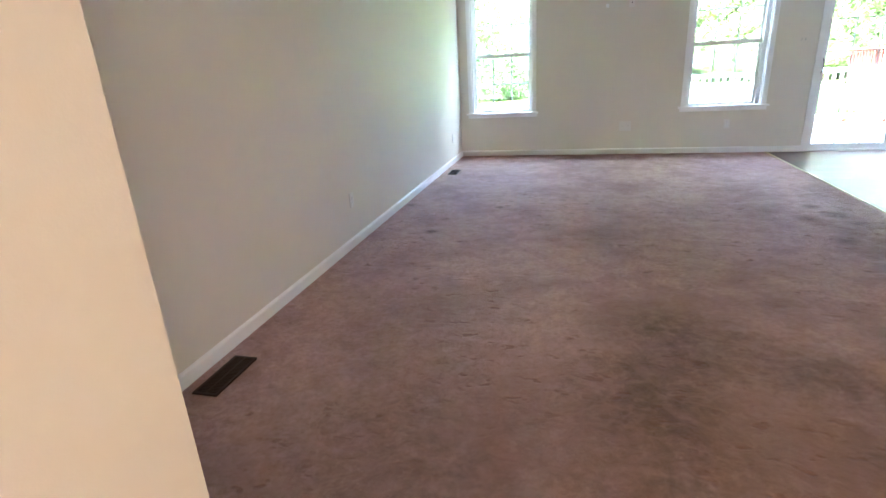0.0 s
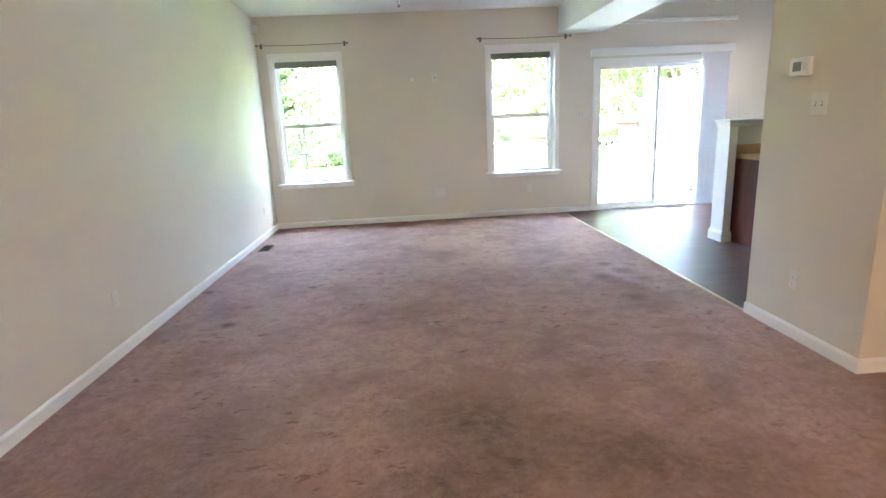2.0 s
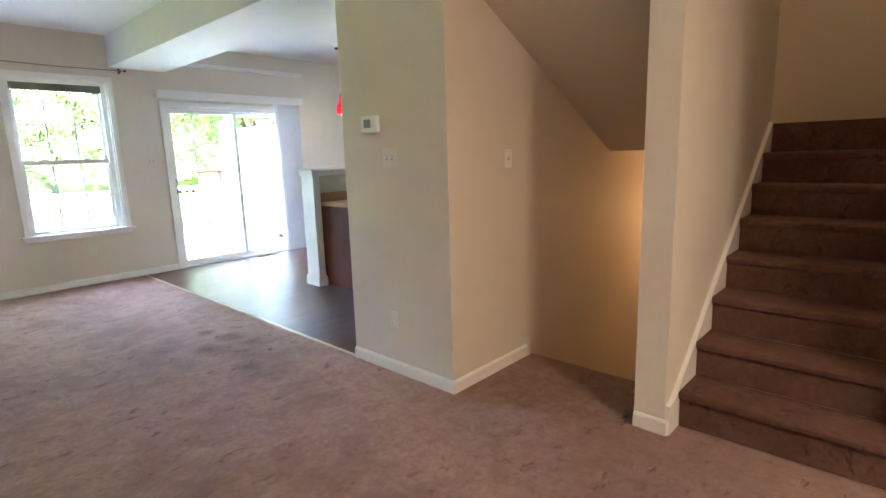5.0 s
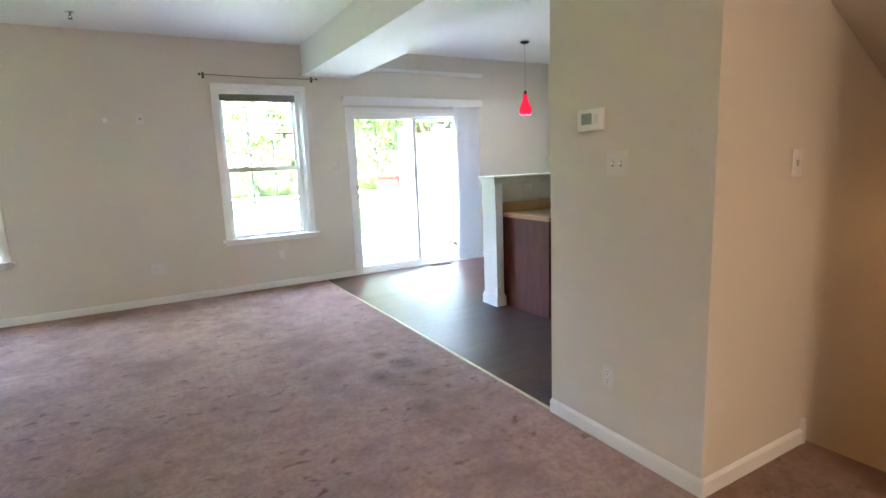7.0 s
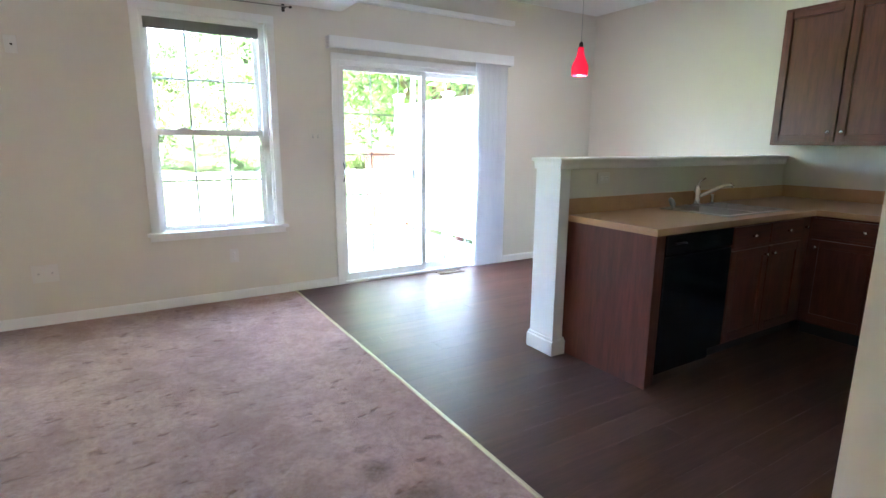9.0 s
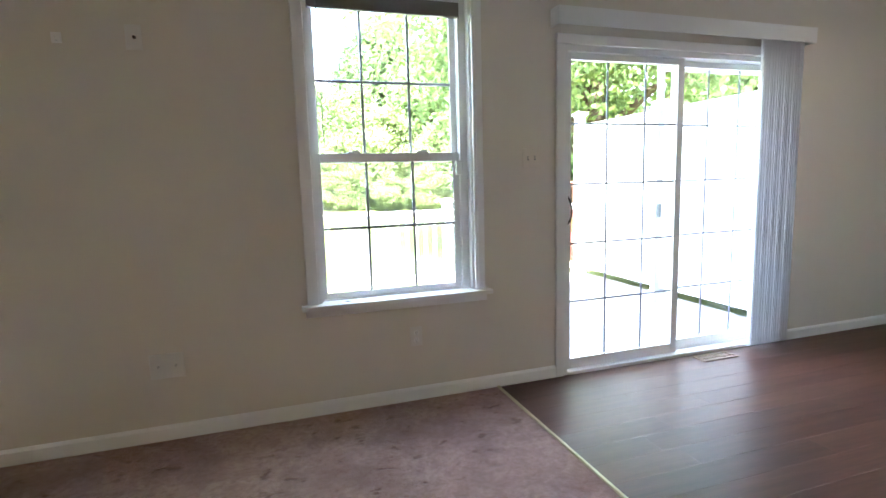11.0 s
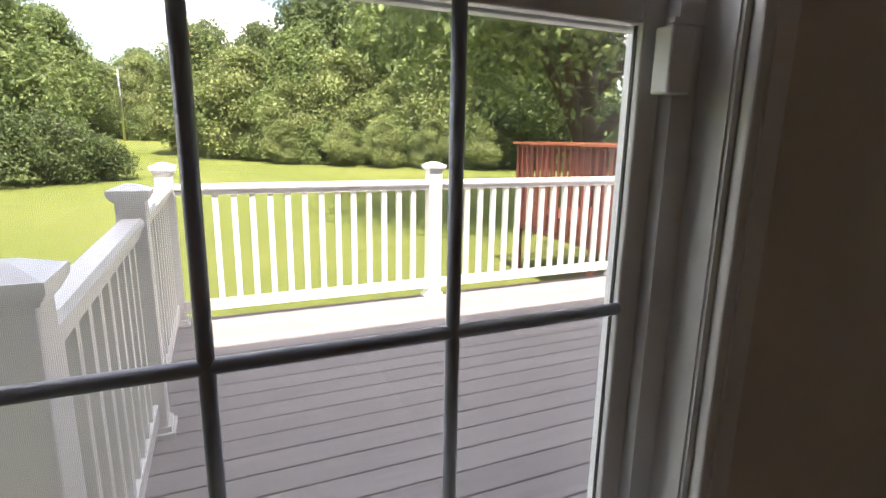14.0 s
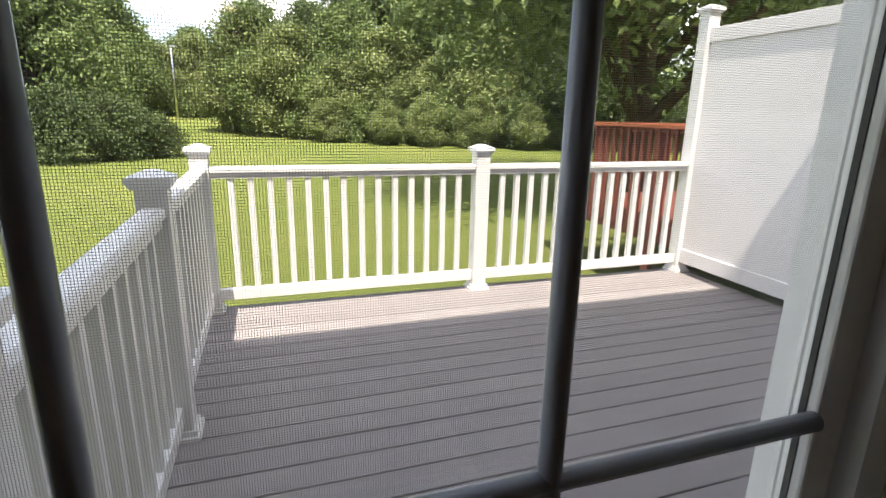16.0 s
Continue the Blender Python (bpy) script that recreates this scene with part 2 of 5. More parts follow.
def counter_mat():
    m, n, l, b = nodes("tan_laminate")
    v = world_vec(n, l)
    a, s = noise_tex(n, l, 12, 4, v), noise_tex(n, l, 180, 3, v)
    c = mix(n, l, a, (0.42, 0.235, 0.115), (0.53, 0.31, 0.165))
    c = mix(n, l, ramp(n, l, s, [(0.56, (0, 0, 0)), (0.70, (0.5, 0.5, 0.5))]), c, (0.20, 0.11, 0.055))
    l.new(c, b.inputs["Base Color"])
    b.inputs["Roughness"].default_value = 0.35
    return m


def grass_mat():
    m, n, l, b = nodes("lawn_grass")
    v = world_vec(n, l)
    a, s, f = noise_tex(n, l, 0.12, 4, v), noise_tex(n, l, 1.7, 5, v, 0.7), noise_tex(n, l, 30, 4, v, 0.8)
    c = mix(n, l, ramp(n, l, a, [(0.35, (0, 0, 0)), (0.65, (1, 1, 1))]), (0.128, 0.165, 0.036), (0.186, 0.203, 0.056))
    c = mix(n, l, ramp(n, l, s, [(0.45, (0, 0, 0)), (0.75, (0.6, 0.6, 0.6))]), c, (0.098, 0.128, 0.026))
    c = mix(n, l, ramp(n, l, f, [(0.35, (0.5, 0.5, 0.5)), (0.6, (0, 0, 0))]), c, (0.062, 0.088, 0.022))
    l.new(c, b.inputs["Base Color"])
    b.inputs["Roughness"].default_value = 0.9
    b.inputs["Specular IOR Level"].default_value = 0.15
    bump(n, l, b, f, 0.8, 0.05)
    return m


def leaf_mat(name, lo, hi):
    m, n, l, b = nodes(name)
    g = n.new("ShaderNodeNewGeometry")
    v = world_vec(n, l)
    c = mix(n, l, g.outputs["Random Per Island"], lo, hi)
    c = mix(n, l, ramp(n, l, noise_tex(n, l, 0.5, 3, v), [(0.4, (0, 0, 0)), (0.7, (0.5, 0.5, 0.5))]), c, tuple(x * 1.35 for x in hi))
    l.new(c, b.inputs["Base Color"])
    b.inputs["Roughness"].default_value = 0.55
    b.inputs["Specular IOR Level"].default_value = 0.3
    tr = n.new("ShaderNodeBsdfTranslucent")
    l.new(c, tr.inputs["Color"])
    mx = n.new("ShaderNodeMixShader")
    mx.inputs["Fac"].default_value = 0.35
    l.new(b.outputs["BSDF"], mx.inputs[1])
    l.new(tr.outputs["BSDF"], mx.inputs[2])
    l.new(mx.outputs["Shader"], n["Material Output"].inputs["Surface"])
    return m


def glass_mat():
    m, n, l, b = nodes("clear_glass")
    tr = n.new("ShaderNodeBsdfTransparent")
    tr.inputs["Color"].default_value = (0.92, 0.95, 0.935, 1)
    gl = n.new("ShaderNodeBsdfGlossy")
    gl.inputs["Roughness"].default_value = 0.01
    fr = n.new("ShaderNodeLayerWeight")
    pw = n.new("ShaderNodeMath")
    pw.operation = "POWER"
    pw.inputs[1].default_value = 5.0
    l.new(fr.outputs["Facing"], pw.inputs[0])
    ad = n.new("ShaderNodeMath")
    ad.operation = "MULTIPLY_ADD"
    ad.inputs[1].default_value, ad.inputs[2].default_value = 0.8, 0.03
    l.new(pw.outputs["Value"], ad.inputs[0])
    mx = n.new("ShaderNodeMixShader")
    l.new(ad.outputs["Value"], mx.inputs["Fac"])
    l.new(tr.outputs["BSDF"], mx.inputs[1])
    l.new(gl.outputs["BSDF"], mx.inputs[2])
    l.new(mx.outputs["Shader"], n["Material Output"].inputs["Surface"])
    return m


def screen_mat(pitch, wire):
    """Insect mesh: thin light-grey wires in both directions, open between."""
    m, n, l, b = nodes("insect_mesh")
    g = n.new("ShaderNodeNewGeometry")
    sep = n.new("ShaderNodeSeparateXYZ")
    l.new(g.outputs["Position"], sep.inputs["Vector"])
    masks = []
    for axis in ("X", "Z"):
        a = n.new("ShaderNodeMath")
        a.operation = "DIVIDE"
        a.inputs[1].default_value = pitch
        l.new(sep.outputs[axis], a.inputs[0])
        f = n.new("ShaderNodeMath")
        f.operation = "FRACT"
        l.new(a.outputs["Value"], f.inputs[0])
        c = n.new("ShaderNodeMath")
        c.operation = "LESS_THAN"
        c.inputs[1].default_value = wire
        l.new(f.outputs["Value"], c.inputs[0])
        masks.append(c.outputs["Value"])
    mxm = n.new("ShaderNodeMath")
    mxm.operation = "MAXIMUM"
    l.new(masks[0], mxm.inputs[0])
    l.new(masks[1], mxm.inputs[1])
    b.inputs["Base Color"].default_value = (0.30, 0.30, 0.32, 1)
    b.inputs["Roughness"].default_value = 0.5
    tr = n.new("ShaderNodeBsdfTransparent")
    mx = n.new("ShaderNodeMixShader")
    l.new(mxm.outputs["Value"], mx.inputs["Fac"])
    l.new(tr.outputs["BSDF"], mx.inputs[1])
    l.new(b.outputs["BSDF"], mx.inputs[2])
    l.new(mx.outputs["Shader"], n["Material Output"].inputs["Surface"])
    return m


def red_glass_mat():
    m, n, l, b = nodes("red_glass")
    b.inputs["Base Color"].default_value = (0.70, 0.008, 0.02, 1)
    b.inputs["Roughness"].default_value = 0.12
    b.inputs["Emission Color"].default_value = (1.0, 0.015, 0.05, 1)
    b.inputs["Emission Strength"].default_value = 0.013
    return m


def glow_mat(name, color, strength):
    m, n, l, b = nodes(name)
    b.inputs["Base Color"].default_value = (*color, 1)
    b.inputs["Emission Color"].default_value = (*color, 1)
    b.inputs["Emission Strength"].default_value = strength
    return m


M_COUNTER = counter_mat()
M_GRASS = grass_mat()
M_GLASS = glass_mat()
M_SCREEN = screen_mat(0.0017, 0.16)
M_REDGLASS = red_glass_mat()
M_BULB = glow_mat("lit_bulb", (1.0, 0.85, 0.7), 0.12)
M_LEAF = leaf_mat("mid_green_leaves", (0.060, 0.098, 0.034), (0.195, 0.255, 0.088))
M_LEAF_DARK = leaf_mat("dark_green_leaves", (0.036, 0.064, 0.024), (0.115, 0.155, 0.056))
M_LEAF_LIGHT = leaf_mat("yellow_green_leaves", (0.105, 0.145, 0.050), (0.245, 0.285, 0.110))


# ---- mesh helpers ----
def box(bm, x0, x1, y0, y1, z0, z1):
    vs = [bm.verts.new(p) for p in ((x0, y0, z0), (x1, y0, z0), (x1, y1, z0), (x0, y1, z0), (x0, y0, z1), (x1, y0, z1), (x1, y1, z1), (x0, y1, z1))]
    for f in ((0, 3, 2, 1), (4, 5, 6, 7), (0, 1, 5, 4), (1, 2, 6, 5), (2, 3, 7, 6), (3, 0, 4, 7)):
        bm.faces.new([vs[i] for i in f])
    return vs


def bevel(bm, w, seg=2):
    bmesh.ops.bevel(bm, geom=list(bm.edges), offset=w, segments=seg, affect="EDGES", profile=0.5)


def prism(bm, profile, axis, a, b):
    """A profile of (u, v) extruded along an axis from a to b: axis x -> (u, v) = (y, z); y -> (x, z); z -> (x, y)."""
    def at(u, v, w):
        return {"x": (w, u, v), "y": (u, w, v), "z": (u, v, w)}[axis]
    lo = [bm.verts.new(at(u, v, a)) for u, v in profile]
    hi = [bm.verts.new(at(u, v, b)) for u, v in profile]
    k = len(profile)
    bm.faces.new(lo)
    bm.faces.new(hi[::-1])
    for i in range(k):
        bm.faces.new((lo[i], hi[i], hi[(i + 1) % k], lo[(i + 1) % k]))
    bmesh.ops.recalc_face_normals(bm, faces=bm.faces)


def lathe(bm, profile, seg=20, at=(0, 0, 0), axis="z"):
    rings = []
    for r, h in profile:
        ring = []
        for i in range(seg):
            a = 2 * math.pi * i / seg
            p = {"z": (r * math.cos(a), r * math.sin(a), h), "y": (r * math.cos(a), h, r * math.sin(a)), "x": (h, r * math.cos(a), r * math.sin(a))}[axis]
            ring.append(bm.verts.new(Vector(p) + Vector(at)))
        rings.append(ring)
    for a, b in zip(rings, rings[1:]):
        for i in range(seg):
            bm.faces.new((a[i], a[(i + 1) % seg], b[(i + 1) % seg], b[i]))
    if profile[0][0] > 1e-6:
        bm.faces.new(rings[0])
    if profile[-1][0] > 1e-6:
        bm.faces.new(rings[-1][::-1])
    bmesh.ops.remove_doubles(bm, verts=bm.verts, dist=1e-6)
    bmesh.ops.recalc_face_normals(bm, faces=bm.faces)


def tube(bm, points, r, seg=10):
    pts = [Vector(p) for p in points]
    rad = r if isinstance(r, (list, tuple)) else [r] * len(pts)
    rings = []
    for i, p in enumerate(pts):
        d = (pts[min(i + 1, len(pts) - 1)] - pts[max(i - 1, 0)]).normalized()
        u = d.orthogonal().normalized() if i == 0 else (last - d * last.dot(d)).normalized()
        last = u
        w = d.cross(u)
        rings.append([bm.verts.new(p + (u * math.cos(2 * math.pi * k / seg) + w * math.sin(2 * math.pi * k / seg)) * rad[i]) for k in range(seg)])
    for a, b in zip(rings, rings[1:]):
        for k in range(seg):
            bm.faces.new((a[k], a[(k + 1) % seg], b[(k + 1) % seg], b[k]))
    bm.faces.new(rings[0][::-1])
    bm.faces.new(rings[-1])
    bmesh.ops.recalc_face_normals(bm, faces=bm.faces)


def finish(name, bm, material, smooth=False):
    me = bpy.data.meshes.new(name)
    if smooth:
        for f in bm.faces:
            f.smooth = True
    bm.to_mesh(me)
    bm.free()
    me.materials.append(material)
    return new(name, me)


def part(name, bm, material, parent, label="", smooth=False):
    ob = finish(name, bm, material, smooth)
    ob.parent = parent
    ob.matrix_parent_inverse = Matrix.Identity(4)
    if label:
        ob["label"] = label
    return ob


def base(name, label="", category="", group="", kind="", at=(0, 0, 0)):
    o = new(name)
    o.location = at
    return tagged(o, label, category, group, kind)


def boxpart(name, dims, material, parent, label="", bev=0.0, seg=2):
    bm = bmesh.new()
    box(bm, *dims)
    if bev:
        bevel(bm, bev, seg)
    return part(name, bm, material, parent, label)


def structure(name, dims_list, material, label="", category=""):
    bm = bmesh.new()
    for d in dims_list:
        box(bm, *d)
    return tagged(finish(name, bm, material), label, category, "", "structure")


# ---- the plan, in metres ----
CEIL = 2.83
KX = 7.88          # kitchen's right wall
BACK = -9.7
EDGE = 4.175       # where the carpet meets the planks
WIN_A = (0.19, 1.06)     # window openings, in x
WIN_B = (3.125, 4.0)
WIN_Z = (0.61, 2.305)
DOOR = (4.645, 6.47)
DOOR_Z = 2.072
ST_Y0, ST_Y1 = -5.16, -6.10      # the well of the stair that goes down
PART_X = 4.49                    # end of the partition between the stairs
UP_Y0, UP_Y1 = -6.25, -7.25

# walls
def wall_with_holes(name, x0, x1, holes, y0, y1, z0, z1, material, label):
    """A wall along x with openings (x0, x1, z0, z1)."""
    bm = bmesh.new()
    xs = x0
    for hx0, hx1, hz0, hz1 in holes:
        box(bm, xs, hx0, y0, y1, z0, z1)
        if hz0 > z0:
            box(bm, hx0, hx1, y0, y1, z0, hz0)
        box(bm, hx0, hx1, y0, y1, hz1, z1)
        xs = hx1
    box(bm, xs, x1, y0, y1, z0, z1)
    return tagged(finish(name, bm, material), label, "wall", "", "structure")


wall_with_holes("wall_north", -0.15, KX + 0.15, [(*WIN_A, *WIN_Z), (WIN_B[0], WIN_B[1] + 0.04, *WIN_Z), (*DOOR, -0.02, DOOR_Z)], 0.0, 0.116, -0.3, CEIL + 0.1, M_WALL,
                "cream painted wall with two windows and a sliding glass door")
structure("wall_west", [(-0.15, 0.0, BACK, 0.0, -0.3, CEIL + 0.1)], M_WALL, "long bare cream painted wall beside the carpet", "wall")
structure("wall_south", [(-0.15, KX + 0.15, BACK - 0.15, BACK, -0.3, CEIL + 0.1)], M_WALL, "cream painted wall at the entry", "wall")
structure("wall_east", [(KX, KX + 0.15, -5.0, 0.0, -0.3, CEIL + 0.1)], M_WALL, "pale painted wall behind the kitchen counter", "wall")
structure("wall_entry_stub", [(0.0, 1.280, BACK, -7.45, 0.0, CEIL)], M_WALL, "short cream painted wall beside the entry", "wall")
structure("wall_stairwell", [(EDGE + 0.12, KX, ST_Y0, ST_Y0 + 0.12, -2.8, CEIL)], M_WALL, "cream painted wall beside the descending stairs", "wall")
structure("wall_thermostat", [(EDGE, EDGE + 0.12, ST_Y0, -4.25, 0, CEIL)], M_WALL, "cream painted wall end between living room and stairs", "wall")
structure("wall_kitchen_return", [(EDGE + 0.12, 4.9, -4.37, -4.25, 0, CEIL), (4.78, 4.9, ST_Y0 + 0.12, -4.37, 0, CEIL)], M_WALL, "cream painted wall end in the kitchen", "wall")
structure("wall_partition", [(PART_X, 6.3, ST_Y1 - 0.15, ST_Y1, -2.8, CEIL)], M_WALL, "cream painted partition between the two flights of stairs", "wall")
structure("wall_stair_end", [(8.3, 8.42, -7.3, ST_Y0, -2.8, CEIL + 2.5)], M_WALL, "cream painted wall at the end of the stair well", "wall")
structure("wall_stair_south", [(4.6, 8.3, UP_Y1 - 0.12, UP_Y1, -0.3, CEIL + 2.5), (4.6, 4.72, BACK, UP_Y1 - 0.12, -0.3, CEIL)], M_WALL, "cream painted wall beside the stairs", "wall")
structure("wall_landing", [(7.3, 7.42, UP_Y1, ST_Y0, 1.52, CEIL + 2.5)], M_WALL, "cream painted wall behind the landing", "wall")

structure("ceiling_living", [(-0.15, EDGE + 0.5, BACK - 0.15, 0.16, CEIL, CEIL + 0.12)], M_CEIL, "white painted ceiling of the living room", "ceiling")
structure("ceiling_kitchen", [(EDGE + 0.5, KX + 0.15, ST_Y0, 0.16, CEIL, CEIL + 0.12)], M_CEIL, "white painted ceiling of the kitchen", "ceiling")
structure("ceiling_stairs", [(EDGE + 0.5, 8.42, UP_Y1 - 0.12, ST_Y0, CEIL + 2.4, CEIL + 2.52), (4.6, 8.42, BACK, UP_Y1 - 0.12, CEIL, CEIL + 0.12),
                             (EDGE + 0.5, EDGE + 0.6, UP_Y1 - 0.12, ST_Y0, CEIL, CEIL + 2.4), (4.3, 8.42, ST_Y0, ST_Y0 + 0.12, CEIL, CEIL + 2.4), (4.6, 8.42, UP_Y1 - 0.12, UP_Y1, CEIL, CEIL + 2.4)], M_CEIL, "white painted ceiling over the stairs", "ceiling")
structure("beam", [(4.09, 4.70, ST_Y0 + 0.12, 0.0, 2.48, CEIL - 0.002)], M_CEIL, "white boxed ceiling beam between living room and kitchen", "beam")

# sloping underside of the upper flight
bm = bmesh.new()
prism(bm, [(4.49, 2.23), (6.15, 1.365), (7.3, 1.365), (7.3, 1.51), (6.2, 1.51), (4.49, 2.55)], "y", ST_Y1, ST_Y0 - 0.001)
tagged(finish("stair_soffit", bm, M_WALL), "cream painted sloping soffit above the descending stairs", "soffit", "", "structure")
# unseen walls and floor added to stop daylight leaking into the stair well
structure("wall_stair_foot", [(4.86, 4.96, UP_Y1 - 0.12, ST_Y0 - 0.001, -2.8, -0.251)], M_WALL, "unseen cream wall under the head of the stairs, closing out light", "wall")
structure("wall_stair_base", [(4.97, 8.3, UP_Y1 - 0.12, UP_Y1, -2.8, -0.301)], M_WALL, "unseen cream lower wall of the stair well, closing out light", "wall")
structure("floor_lower_level", [(4.30, 8.42, UP_Y1 - 0.12, ST_Y0 + 0.12, -3.0, -2.801)], M_CARPET, "unseen carpeted floor at the foot of the stairs, closing out light", "floor")
structure("wall_over_stairs", [(4.49, 4.60, ST_Y1, ST_Y0 - 0.001, 2.55, CEIL)], M_WALL, "cream painted wall over the descending stairs", "wall")
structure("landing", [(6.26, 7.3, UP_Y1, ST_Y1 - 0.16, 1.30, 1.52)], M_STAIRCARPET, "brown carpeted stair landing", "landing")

# floors
def ridge(x, y):
    """Loose ripples and pile dents of the stretched carpet."""
    z = 0.0
    for x0, x1, yy, h in ((1.66, 2.60, -3.915, 0.008), (1.66, 2.52, -3.29, 0.006), (1.13, 1.64, -5.56, 0.007), (3.02, 3.38, -5.665, 0.007), (0.3, 0.9, -3.95, 0.006), (2.6, 3.9, -4.9, 0.005)):
        if x0 - 0.3 < x < x1 + 0.3:
            e = min(1, max(0, (x - x0 + 0.3) / 0.3)) * min(1, max(0, (x1 + 0.3 - x) / 0.3))
            c = yy + 0.10 * noise.noise(Vector((x * 1.1, yy * 3, 0)))
            z += h * e * math.exp(-((y - c) / 0.021) ** 2)
    z += 0.004 * noise.noise(Vector((x * 2.2, y * 2.2, 1)))
    z -= 0.020 * max(0, noise.noise(Vector((x * 7.0, y * 13, 5))) - 0.2)
    return z


bm = bmesh.new()
nx, ny = 130, 560
grid = [[None] * (ny + 1) for _ in range(nx + 1)]
for i in range(nx + 1):
    for j in range(ny + 1):
        x, y = EDGE * i / nx, BACK + (0 - BACK) * j / ny
        grid[i][j] = bm.verts.new((x, y, ridge(x, y) - 0.002 if 0 < i < nx else 0))
for i in range(nx):
    for j in range(ny):
        bm.faces.new((grid[i][j], grid[i + 1][j], grid[i + 1][j + 1], grid[i][j + 1]))
tagged(finish("floor_carpet", bm, M_CARPET, True), "worn dusty rose carpet with stains and loose ripples", "carpet", "", "structure")
structure("floor_slab", [(-0.15, EDGE, BACK, 0.16, -0.3, -0.06), (EDGE, KX + 0.15, ST_Y0 + 0.12, 0.16, -0.3, -0.012)], M_EARTH, "floor slab under the carpet and planks", "floor")
structure("floor_carpet_stairs", [(EDGE, 4.98, ST_Y1 - 0.001, ST_Y0, -0.25, 0.0), (EDGE, 4.62, BACK, ST_Y1 - 0.001, -0.25, 0.0)], M_CARPET, "brown carpet at the head of the stairs", "carpet")
# lighter metal strip between carpet and planks
bm = bmesh.new()
prism(bm, [(EDGE - 0.006, 0.0), (EDGE - 0.003, 0.008), (EDGE + 0.010, 0.008), (EDGE + 0.016, 0.0)], "y", -4.25, -0.012)
tagged(finish("threshold_strip", bm, plain("pale_brass_strip", (0.60, 0.52, 0.33), 0.45, 0.2), ), "pale transition strip where carpet meets planks", "threshold strip", "", "structure")


# skirting boards
def skirt_y(bm, x, y0, y1, side, h=0.078):
    """Along y, on a wall at x; side +1 when the room lies on +x."""
    s = side
    prism(bm, [(x, 0), (x + 0.014 * s, 0), (x + 0.014 * s, h - 0.015), (x + 0.006 * s, h - 0.003), (x, h)], "y", y0, y1)


def skirt_x(bm, y, x0, x1, side, h=0.078):
    s = side
    prism(bm, [(y, 0), (y + 0.014 * s, 0), (y + 0.014 * s, h - 0.015), (y + 0.006 * s, h - 0.003), (y, h)], "x", x0, x1)


bm = bmesh.new()
skirt_y(bm, 0.0, -7.45, -0.014, 1)
skirt_x(bm, 0.0, 0.0, 4.585, -1)
skirt_x(bm, 0.0, 6.53, KX, -1)
skirt_y(bm, KX, -2.1, -0.014, -1)
skirt_y(bm, 1.280, BACK, -7.45, 1)
skirt_x(bm, -7.45, 0.014, 1.280, 1)
skirt_y(bm, EDGE, ST_Y0 - 0.014, -4.25, -1)
skirt_x(bm, ST_Y0, EDGE, 4.93, -1)
box(bm, 4.93, 4.955, ST_Y0 - 0.018, ST_Y0, -0.02, 0.125)
skirt_y(bm, PART_X, ST_Y1 - 0.165, ST_Y1, -1)
tagged(finish("baseboard", bm, M_TRIM), "white painted baseboard", "baseboard", "", "structure")

